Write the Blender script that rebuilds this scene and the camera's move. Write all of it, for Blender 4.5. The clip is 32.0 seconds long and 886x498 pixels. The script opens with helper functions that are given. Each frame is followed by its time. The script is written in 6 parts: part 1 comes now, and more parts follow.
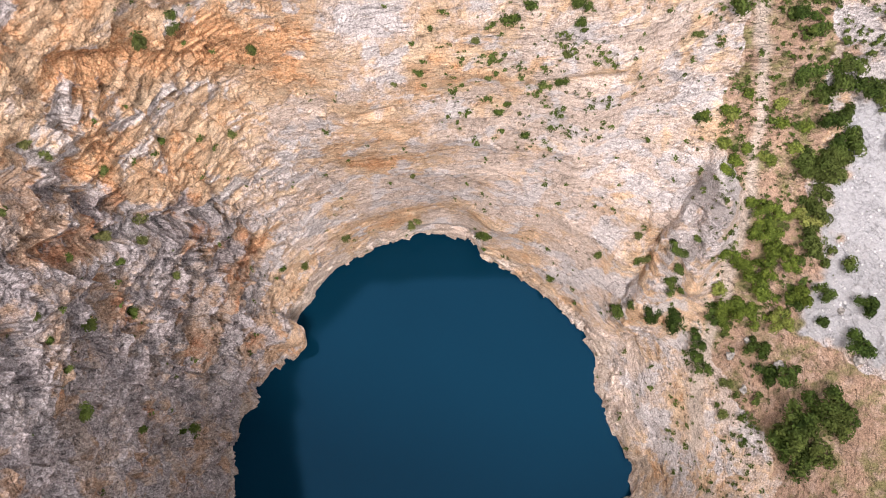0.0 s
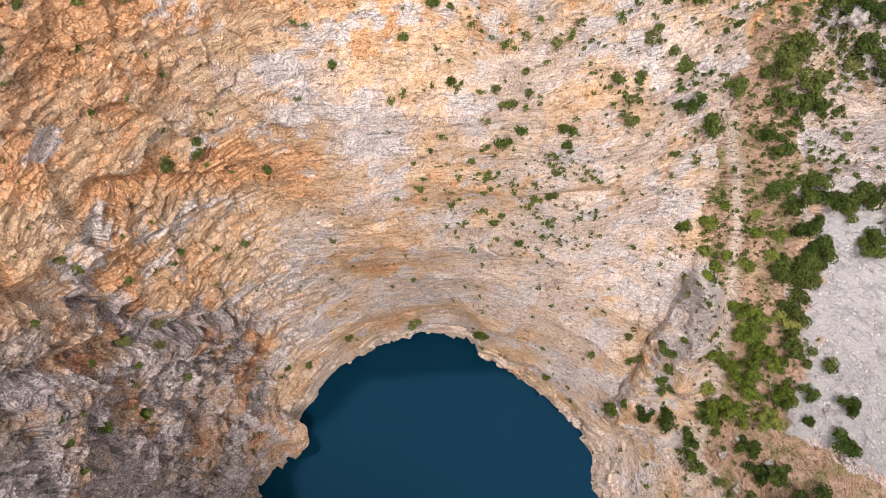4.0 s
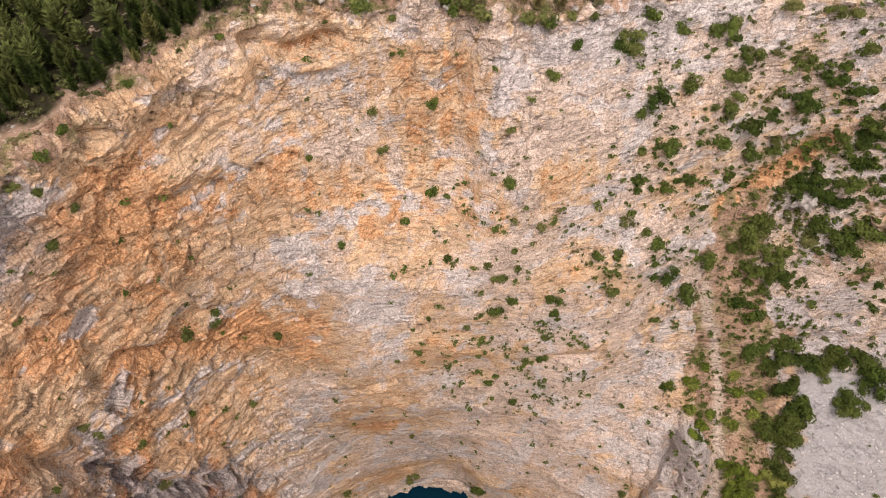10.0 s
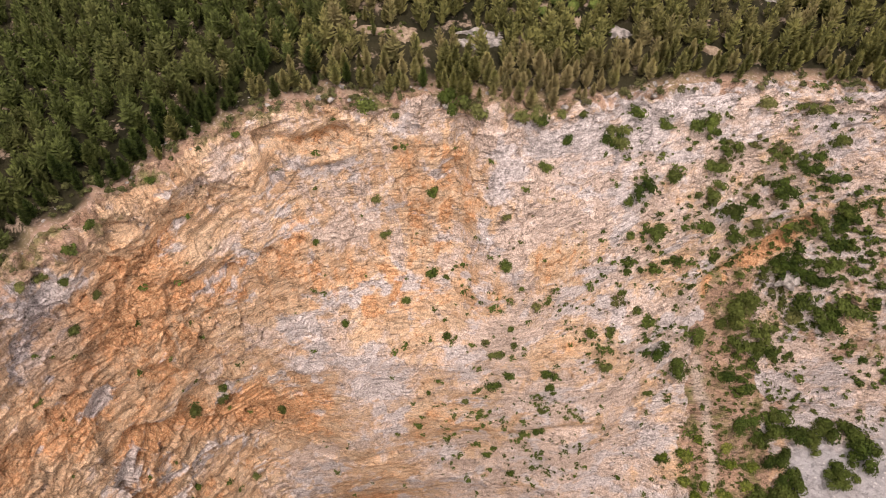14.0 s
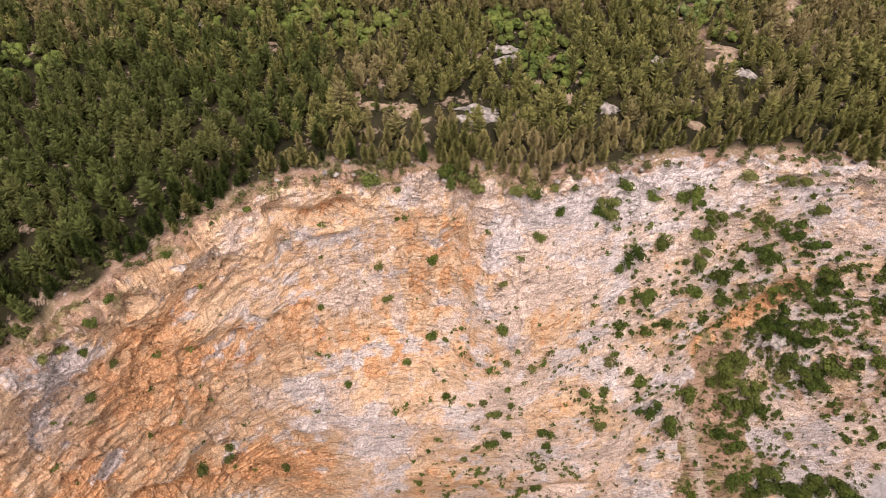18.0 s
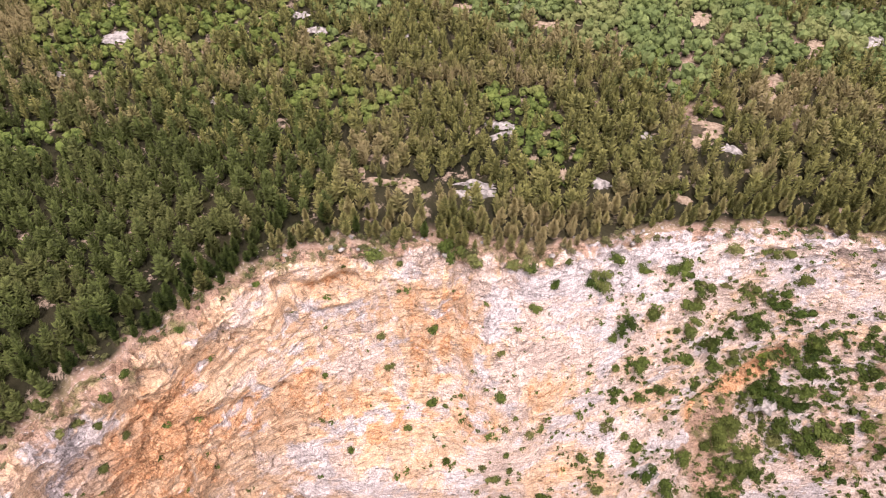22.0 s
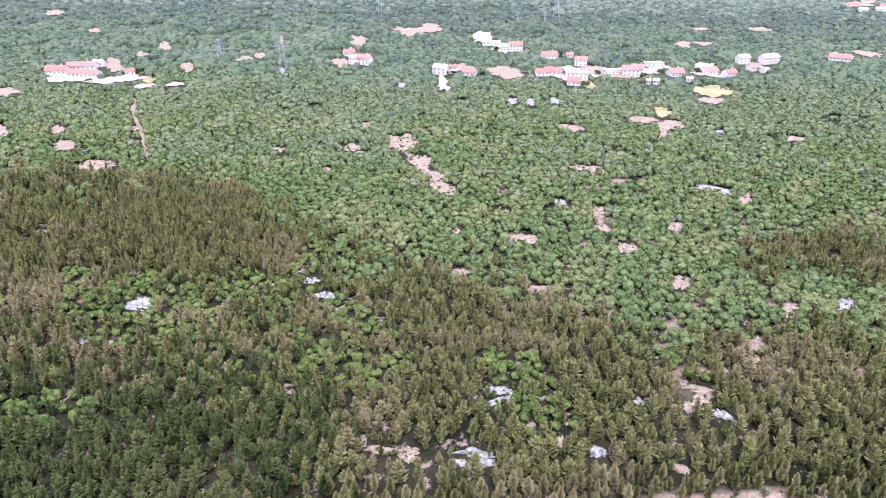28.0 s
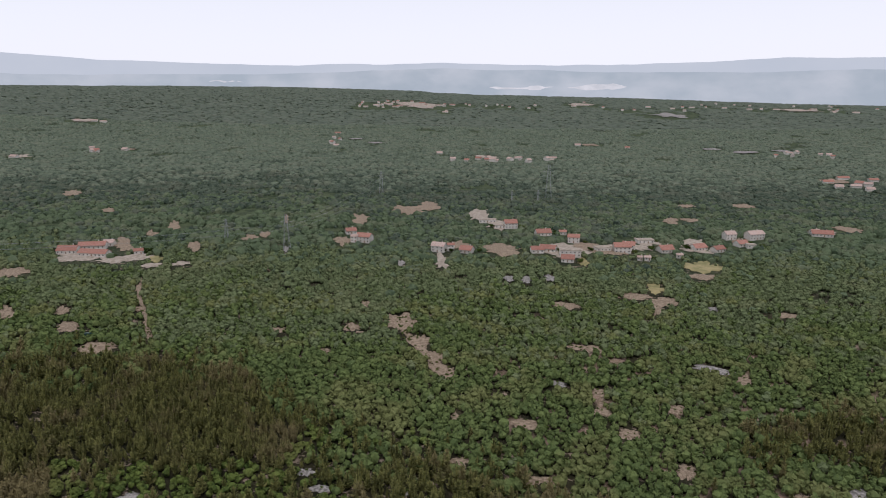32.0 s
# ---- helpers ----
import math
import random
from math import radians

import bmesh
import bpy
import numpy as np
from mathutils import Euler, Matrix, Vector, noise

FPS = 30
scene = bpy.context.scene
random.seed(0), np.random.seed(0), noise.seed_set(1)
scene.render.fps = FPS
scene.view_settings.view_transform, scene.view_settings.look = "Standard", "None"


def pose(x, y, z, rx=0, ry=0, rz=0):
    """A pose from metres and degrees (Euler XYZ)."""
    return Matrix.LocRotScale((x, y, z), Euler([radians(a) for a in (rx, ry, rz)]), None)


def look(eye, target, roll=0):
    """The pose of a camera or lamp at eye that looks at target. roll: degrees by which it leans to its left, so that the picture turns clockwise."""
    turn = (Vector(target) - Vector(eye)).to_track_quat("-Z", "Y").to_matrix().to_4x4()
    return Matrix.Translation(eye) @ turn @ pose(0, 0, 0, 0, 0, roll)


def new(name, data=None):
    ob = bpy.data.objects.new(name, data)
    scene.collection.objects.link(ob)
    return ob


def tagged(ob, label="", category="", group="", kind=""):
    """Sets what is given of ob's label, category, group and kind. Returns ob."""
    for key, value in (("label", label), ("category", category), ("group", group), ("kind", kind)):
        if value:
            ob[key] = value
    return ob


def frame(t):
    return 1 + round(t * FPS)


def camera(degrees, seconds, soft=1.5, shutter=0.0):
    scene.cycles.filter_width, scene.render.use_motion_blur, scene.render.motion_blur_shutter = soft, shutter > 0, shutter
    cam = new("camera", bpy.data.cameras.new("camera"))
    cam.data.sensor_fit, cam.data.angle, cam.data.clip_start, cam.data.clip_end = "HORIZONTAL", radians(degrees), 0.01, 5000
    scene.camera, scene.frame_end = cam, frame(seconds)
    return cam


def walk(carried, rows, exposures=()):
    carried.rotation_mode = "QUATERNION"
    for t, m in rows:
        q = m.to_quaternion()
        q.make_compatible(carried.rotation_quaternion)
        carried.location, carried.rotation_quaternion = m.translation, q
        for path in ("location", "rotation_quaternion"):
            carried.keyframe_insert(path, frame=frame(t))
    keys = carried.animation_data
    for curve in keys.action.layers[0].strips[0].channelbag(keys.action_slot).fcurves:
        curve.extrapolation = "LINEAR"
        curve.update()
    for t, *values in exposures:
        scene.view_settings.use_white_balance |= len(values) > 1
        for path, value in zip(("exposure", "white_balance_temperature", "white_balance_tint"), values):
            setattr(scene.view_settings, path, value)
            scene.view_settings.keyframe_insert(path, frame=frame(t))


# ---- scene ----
cam = camera(64.538, 32.0, soft=1.0)
# eye x, y, z in metres; heading, tilt and lean in degrees
PATH = [
    (0.0, 0.00, 0.00, 266.00, 0.000, -72.845, 0.129),
    (0.5, 0.03, -0.01, 267.67, 0.002, -71.881, 0.124),
    (1.0, 0.05, -0.01, 269.35, 0.003, -70.917, 0.118),
    (1.5, 0.07, -0.02, 271.02, 0.007, -69.975, 0.115),
    (2.0, 0.10, -0.02, 272.67, 0.011, -69.094, 0.115),
    (2.5, 0.13, -0.03, 274.30, 0.012, -68.224, 0.113),
    (3.0, 0.15, -0.03, 275.94, 0.009, -67.419, 0.106),
    (3.5, 0.17, -0.03, 277.56, 0.004, -66.517, 0.096),
    (5.5, 0.26, 0.02, 283.88, -0.040, -62.885, 0.123),
    (6.0, 0.28, 0.04, 285.42, -0.062, -61.971, 0.144),
    (6.5, 0.29, 0.06, 286.97, -0.089, -61.059, 0.168),
    (7.0, 0.31, 0.08, 288.50, -0.118, -60.156, 0.194),
    (7.5, 0.33, 0.10, 290.03, -0.147, -59.246, 0.220),
    (8.0, 0.34, 0.11, 291.57, -0.172, -58.364, 0.249),
    (8.5, 0.35, 0.12, 293.12, -0.193, -57.452, 0.281),
    (9.0, 0.36, 0.13, 294.64, -0.213, -56.551, 0.313),
    (9.5, 0.37, 0.14, 296.16, -0.230, -55.657, 0.342),
    (10.0, 0.38, 0.15, 297.66, -0.242, -54.739, 0.369),
    (10.5, 0.39, 0.16, 299.15, -0.236, -53.836, 0.396),
    (11.0, 0.39, 0.16, 300.66, -0.224, -52.927, 0.415),
    (11.5, 0.39, 0.16, 302.18, -0.213, -52.033, 0.426),
    (12.0, 0.39, 0.16, 303.70, -0.210, -51.203, 0.434),
    (12.5, 0.39, 0.16, 305.20, -0.217, -50.865, 0.441),
    (13.0, 0.39, 0.15, 306.70, -0.228, -50.829, 0.444),
    (13.5, 0.39, 0.15, 308.19, -0.235, -50.701, 0.441),
    (14.0, 0.38, 0.15, 309.67, -0.241, -50.380, 0.440),
    (14.5, 0.38, 0.15, 311.15, -0.251, -49.999, 0.439),
    (16.5, 0.37, 0.19, 317.28, -0.272, -48.482, 0.459),
    (17.0, 0.36, 0.21, 318.80, -0.270, -48.112, 0.461),
    (17.5, 0.35, 0.23, 320.31, -0.271, -47.736, 0.461),
    (18.0, 0.34, 0.25, 321.82, -0.277, -47.370, 0.460),
    (18.5, 0.33, 0.26, 323.33, -0.284, -46.992, 0.460),
    (19.0, 0.32, 0.28, 324.83, -0.285, -46.614, 0.461),
    (19.5, 0.31, 0.29, 326.33, -0.285, -46.237, 0.462),
    (20.0, 0.30, 0.29, 327.83, -0.281, -45.858, 0.460),
    (20.5, 0.28, 0.30, 329.34, -0.277, -45.470, 0.456),
    (21.0, 0.27, 0.29, 330.86, -0.265, -45.081, 0.449),
    (21.5, 0.26, 0.29, 332.38, -0.251, -44.663, 0.440),
    (22.0, 0.25, 0.28, 333.89, -0.244, -43.959, 0.428),
    (22.5, 0.24, 0.27, 335.40, -0.238, -42.577, 0.415),
    (23.0, 0.23, 0.25, 336.91, -0.226, -41.071, 0.401),
    (23.5, 0.22, 0.23, 338.41, -0.208, -39.565, 0.387),
    (24.0, 0.22, 0.21, 339.92, -0.192, -38.079, 0.372),
    (24.5, 0.22, 0.18, 341.42, -0.177, -36.566, 0.356),
    (25.0, 0.21, 0.15, 342.93, -0.166, -35.105, 0.339),
    (25.5, 0.22, 0.12, 344.43, -0.160, -34.034, 0.320),
    (27.5, 0.27, -0.09, 350.27, -0.118, -27.809, 0.227),
    (28.0, 0.30, -0.16, 351.64, -0.115, -25.933, 0.202),
    (28.5, 0.33, -0.24, 352.99, -0.114, -24.188, 0.176),
    (29.0, 0.36, -0.32, 354.32, -0.121, -22.546, 0.154),
    (29.5, 0.39, -0.41, 355.66, -0.131, -20.901, 0.134),
    (30.0, 0.42, -0.50, 357.00, -0.144, -19.224, 0.114),
    (30.5, 0.46, -0.59, 358.34, -0.159, -17.542, 0.091),
    (31.0, 0.49, -0.67, 359.68, -0.170, -15.861, 0.065),
    (31.5, 0.52, -0.76, 361.03, -0.184, -14.162, 0.039),
    (32.0, 0.56, -0.85, 362.38, -0.200, -12.562, 0.015),
]



def at(x, y, z, heading, tilt, lean):
    turn = Euler((radians(90 + tilt), 0, radians(heading))).to_matrix().to_4x4()
    return Matrix.Translation((x, y, z)) @ turn @ pose(0, 0, 0, 0, 0, lean)


walk(cam, [(row[0], at(*row[1:])) for row in PATH], [(0, 1.45, 6350, 20), (6, 1.0, 6850, 20), (9, 0.86, 7050, 22), (13, 0.84, 7150, 26), (19, 1.06, 7050, 29), (23, 1.55, 6350, 32), (25.5, 1.72, 5600, 32), (28, 1.62, 5250, 32), (29, 1.47, 5350, 32), (30, 1.2, 5500, 28), (31, 0.45, 5700, 23), (32, -0.35, 5950, 18)])

# ---- light ----
SUN_FROM = (0.04, -0.55, 1.2)
world = bpy.data.worlds.new("hazy_sky")
scene.world = world
world.use_nodes = True
wt = world.node_tree
sky = wt.nodes.new("ShaderNodeTexSky")
sky.sky_type, sky.sun_disc = "NISHITA", False
sky.sun_elevation = math.atan2(SUN_FROM[2], math.hypot(SUN_FROM[0], SUN_FROM[1]))
sky.sun_rotation = math.atan2(SUN_FROM[0], SUN_FROM[1])
sky.dust_density, sky.air_density, sky.ozone_density = 2.0, 1.0, 1.0
veil = wt.nodes.new("ShaderNodeMix")
veil.data_type = "RGBA"
veil.inputs[0].default_value = 0.86
veil.inputs[7].default_value = (8.9, 8.8, 8.6, 1)  # thin high cloud
wt.links.new(sky.outputs[0], veil.inputs[6])
# the haze is brightest low over the land
where_sky, height, low, glow = (wt.nodes.new(n) for n in ("ShaderNodeTexCoord", "ShaderNodeSeparateXYZ", "ShaderNodeMapRange", "ShaderNodeVectorMath"))
wt.links.new(where_sky.outputs["Generated"], height.inputs[0])
wt.links.new(height.outputs["Z"], low.inputs[0])
low.interpolation_type = "SMOOTHSTEP"
low.inputs[2].default_value, low.inputs[3].default_value, low.inputs[4].default_value = 0.45, 1.45, 1.0
glow.operation = "SCALE"
wt.links.new(veil.outputs[2], glow.inputs[0])
wt.links.new(low.outputs[0], glow.inputs["Scale"])
wt.links.new(glow.outputs[0], wt.nodes["Background"].inputs[0])
wt.nodes["Background"].inputs[1].default_value = 0.1
sun = new("sun", bpy.data.lights.new("sun", "SUN"))
sun.data.energy, sun.data.angle, sun.data.color = 1.4, radians(12), (1.0, 0.95, 0.88)
sun.matrix_world = look(Vector(SUN_FROM) * 300, (0, 0, 0))


# ---- noise over arrays of points ----
def hashed(ix, iy, iz, seed):
    h = (ix * 374761393 + iy * 668265263 + iz * 2147483647 + seed * 974634533) & 0xFFFFFFFF
    h = ((h ^ (h >> 13)) * 1274126177) & 0xFFFFFFFF
    h = ((h ^ (h >> 16)) * 2246822519) & 0xFFFFFFFF
    return ((h ^ (h >> 15)) & 0xFFFFFF) / float(0xFFFFFF)


def value_noise(p, seed=0):
    """Smooth noise from -1 to 1 at the rows of p."""
    i = np.floor(p).astype(np.int64)
    f = p - i
    f = f * f * f * (f * (f * 6 - 15) + 10)
    out = 0
    for dx in (0, 1):
        for dy in (0, 1):
            for dz in (0, 1):
                w = (f[:, 0] if dx else 1 - f[:, 0]) * (f[:, 1] if dy else 1 - f[:, 1]) * (f[:, 2] if dz else 1 - f[:, 2])
                out = out + w * hashed(i[:, 0] + dx, i[:, 1] + dy, i[:, 2] + dz, seed)
    return out * 2 - 1


def fractal(p, octaves, seed=0, gain=0.5):
    out, a = 0, 1.0
    for k in range(octaves):
        out = out + a * value_noise(p * 2.03**k + 17.3 * k, seed + k)
        a *= gain
    return out


def ridged(p, octaves, seed=0, gain=0.5):
    out, a = 0, 1.0
    for k in range(octaves):
        out = out + a * (1 - 2 * np.abs(value_noise(p * 2.03**k + 11.7 * k, seed + k)))
        a *= gain
    return out


def facets(p, seed=0):
    """Cells of random tilted planes: a broken rock face. Returns the height and a value for each cell."""
    i = np.floor(p).astype(np.int64)
    best = np.full(len(p), 1e9)
    height, tone = np.zeros(len(p)), np.zeros(len(p))
    for dx in (-1, 0, 1):
        for dy in (-1, 0, 1):
            for dz in (-1, 0, 1):
                c = i + (dx, dy, dz)
                r = [hashed(c[:, 0], c[:, 1], c[:, 2], seed + k) for k in range(6)]
                off = p - c - np.stack(r[:3], 1)
                d = (off**2).sum(1)
                tilt = ((np.stack(r[3:], 1) - 0.5) * off).sum(1) * 1.6 + (r[3] - 0.5) * 0.8
                near = d < best
                best = np.where(near, d, best)
                height = np.where(near, tilt, height)
                tone = np.where(near, r[5], tone)
    return height, tone


def smooth_step(a, b, x):
    t = np.clip((x - a) / (b - a), 0, 1)
    return t * t * (3 - 2 * t)


# ---- plan of the sinkhole: azimuth from north, and the wall's distance from the axis at seven levels ----
AXIS = (0.0, 33.0)
RIM = 197.6
LEVELS = np.linspace(0, RIM, 7)
SECTIONS = []


def section(azimuth, *reach):
    SECTIONS.append((azimuth, *reach))


section(-180, 79.1, 85.6, 88.9, 91.4, 93.9, 98.0, 105.4)
section(-125, 88.9, 90.6, 92.2, 93.1, 94.7, 98.0, 102.9)
section(-113, 83.2, 84.8, 85.6, 86.5, 88.9, 93.1, 99.6)
section(-102, 76.6, 80.7, 83.2, 84.8, 87.3, 92.2, 98.8)
section(-92, 65.9, 74.1, 79.9, 81.5, 86.5, 92.2, 98.8)
section(-84, 58.5, 70.0, 77.4, 80.7, 86.5, 92.2, 98.8)
section(-77, 54.4, 67.5, 73.3, 79.9, 86.5, 93.1, 99.6)
section(-72, 59.3, 68.4, 74.9, 80.7, 87.3, 93.1, 98.8)
section(-62, 56.8, 69.2, 77.4, 82.4, 88.9, 94.0, 100.5)
section(-48, 57.6, 62.6, 72.5, 82.4, 87.3, 93.1, 98.0)
section(-35, 56.8, 60.1, 64.6, 76.0, 86.6, 93.0, 101.5)
section(-22, 56.8, 57.6, 60.1, 65.1, 76.6, 93.0, 108.5)
section(-8, 56.0, 56.0, 57.6, 64.2, 73.5, 94.5, 106.0)
section(3, 55.4, 55.4, 57.6, 64.8, 73.0, 92.5, 105.0)
section(7, 55.0, 55.0, 58.0, 65.8, 73.5, 86.5, 104.5)
section(12, 53.5, 54.4, 60.1, 67.5, 75.8, 87.0, 105.2)
section(18, 47.8, 52.7, 62.6, 68.4, 78.2, 88.0, 110.5)
section(28, 48.6, 54.4, 64.2, 74.1, 86.5, 101.0, 127.0)
section(36, 49.4, 56.8, 66.7, 79.1, 95.5, 116.9, 143.3)
section(44, 48.6, 58.5, 71.6, 99.0, 133.0, 151.5, 163.0)
section(50, 48.6, 60.1, 74.9, 110.0, 141.0, 162.0, 176.0)
section(56, 51.1, 61.8, 78.2, 123.5, 154.8, 176.2, 194.4)
section(62, 52.7, 62.6, 81.5, 154.8, 182.8, 202.6, 220.7)
section(75, 55.2, 67.5, 110.4, 169.6, 197.6, 217.4, 238.8)
section(84, 58.5, 80.7, 120.2, 171.3, 199.3, 219.1, 239.6)
section(93, 56.0, 87.3, 125.2, 171.3, 200.9, 220.7, 240.5)
section(103, 60.9, 88.9, 123.5, 168.0, 194.4, 214.1, 232.2)
section(109, 67.5, 92.2, 125.2, 156.5, 181.2, 200.9, 222.4)
section(121, 79.9, 95.5, 118.6, 136.7, 151.5, 166.4, 186.1)
section(145, 79.1, 88.9, 100.5, 110.4, 120.2, 131.8, 148.2)
section(180, 79.1, 85.6, 88.9, 91.4, 93.9, 98.0, 105.4)


def reach_of(az, z):
    """The wall's distance from the axis for arrays of azimuths (columns) and one array of heights (rows)."""
    table = np.array(SECTIONS)
    per = np.stack([np.interp(az, table[:, 0], table[:, 1 + k]) for k in range(7)])
    k = np.clip(np.searchsorted(LEVELS, z, side="right") - 1, 0, 5)
    f = ((z - LEVELS[k]) / (RIM / 6))[:, None]
    return per[k] * (1 - f) + per[k + 1] * f


def rim_height(az):
    return np.interp(az, [-180, -60, -30, 10, 30, 60, 180], [196, 196, 199, 197, 195.5, 190, 196])


def plateau(x, y):
    """Height of the land round the sinkhole, up to the far ridge."""
    r = np.hypot(x, y - 33)
    far = np.interp(x / np.maximum(y, 1.0), [-0.7, -0.2, 0.1, 0.5, 0.7], [392, 385, 345, 292, 284])
    base = np.interp(r, [90, 160, 330, 580, 830, 1500, 2400], [198, 201, 203, 206, 208, 206, 214])
    base = base + smooth_step(2000, 4850, r) * (far - 214)
    base = base + smooth_step(30, -220, x) * 9 * smooth_step(120, 260, r) - smooth_step(60, 260, x) * 5 * smooth_step(120, 300, r)
    p = np.stack([x / 140, y / 140, x * 0 + 3.1], 1)
    return base + fractal(p, 3, 5) * 1.8 * smooth_step(110, 330, r) + value_noise(p / 5, 8) * 7 * smooth_step(700, 1800, r)


def mesh_of(name, verts, faces, smooth=True):
    me = bpy.data.meshes.new(name)
    verts, faces = np.asarray(verts, np.float32), np.asarray(faces, np.int32)
    n, k = faces.shape
    me.vertices.add(len(verts))
    me.vertices.foreach_set("co", verts.ravel())
    me.loops.add(n * k)
    me.loops.foreach_set("vertex_index", faces.ravel())
    me.polygons.add(n)
    me.polygons.foreach_set("loop_start", np.arange(0, n * k, k, dtype=np.int32))
    me.polygons.foreach_set("loop_total", np.full(n, k, np.int32))
    me.polygons.foreach_set("use_smooth", np.full(n, smooth))
    me.update(calc_edges=True)
    return me


def grid_faces(rows, cols, closed=False):
    r, c = np.meshgrid(np.arange(rows - 1), np.arange(cols if closed else cols - 1), indexing="ij")
    d = (c + 1) % cols
    return np.stack([r * cols + c, r * cols + d, (r + 1) * cols + d, (r + 1) * cols + c], -1).reshape(-1, 4)


def attribute(me, name, values):
    me.attributes.new(name, "FLOAT", "POINT").data.foreach_set("value", np.asarray(values, np.float32))



# ---- materials ----
def material(name):
    m = bpy.data.materials.new(name)
    m.use_nodes = True
    return m, m.node_tree.nodes, m.node_tree.links, m.node_tree.nodes["Principled BSDF"]


class Nodes:
    """Shortcuts for a material's node tree."""

    def __init__(self, name, rough=0.9, specular=0.2):
        self.m, self.n, self.l, self.b = material(name)
        self.b.inputs["Roughness"].default_value = rough
        self.b.inputs["Specular IOR Level"].default_value = specular
        self.where = self.n.new("ShaderNodeNewGeometry").outputs["Position"]

    def scaled(self, sx, sy, sz, rot=(0, 0, 0)):
        k = self.n.new("ShaderNodeMapping")
        k.inputs["Scale"].default_value = (sx, sy, sz)
        k.inputs["Rotation"].default_value = rot
        self.l.new(self.where, k.inputs["Vector"])
        return k.outputs[0]

    def noise(self, scale, detail=4, rough=0.6, at=None, warp=0.0):
        k = self.n.new("ShaderNodeTexNoise")
        k.inputs["Scale"].default_value, k.inputs["Detail"].default_value, k.inputs["Roughness"].default_value = scale, detail, rough
        k.inputs["Distortion"].default_value = warp
        self.l.new(at or self.where, k.inputs["Vector"])
        return k.outputs["Fac"]

    def attr(self, name):
        k = self.n.new("ShaderNodeAttribute")
        k.attribute_name = name
        return k.outputs["Fac"]

    def ramp(self, value, a, b, lo=0.0, hi=1.0):
        k = self.n.new("ShaderNodeMapRange")
        k.interpolation_type = "SMOOTHSTEP"
        for i, v in enumerate((a, b, lo, hi)):
            k.inputs[1 + i].default_value = v
        self.l.new(value, k.inputs[0])
        return k.outputs[0]

    def math(self, op, a, b):
        k = self.n.new("ShaderNodeMath")
        k.operation = op
        for i, v in enumerate((a, b)):
            if isinstance(v, (int, float)):
                k.inputs[i].default_value = v
            else:
                self.l.new(v, k.inputs[i])
        return k.outputs[0]

    def mix(self, fac, a, b, kind="MIX"):
        k = self.n.new("ShaderNodeMix")
        k.data_type, k.blend_type = "RGBA", kind
        for socket, v in ((k.inputs[0], fac), (k.inputs[6], a), (k.inputs[7], b)):
            if isinstance(v, tuple):
                socket.default_value = (*v, 1)
            elif isinstance(v, (int, float)):
                socket.default_value = v
            else:
                self.l.new(v, socket)
        return k.outputs[2]

    def island(self):
        return self.n.new("ShaderNodeNewGeometry").outputs["Random Per Island"]

    def each(self):
        return self.n.new("ShaderNodeObjectInfo").outputs["Random"]

    def colour(self, value):
        if isinstance(value, tuple):
            self.b.inputs["Base Color"].default_value = (*value, 1)
        else:
            self.l.new(value, self.b.inputs["Base Color"])
        return self

    def bump(self, height, strength, distance):
        k = self.n.new("ShaderNodeBump")
        k.inputs["Strength"].default_value, k.inputs["Distance"].default_value = strength, distance
        self.l.new(height, k.inputs["Height"])
        self.l.new(k.outputs[0], self.b.inputs["Normal"])
        return self


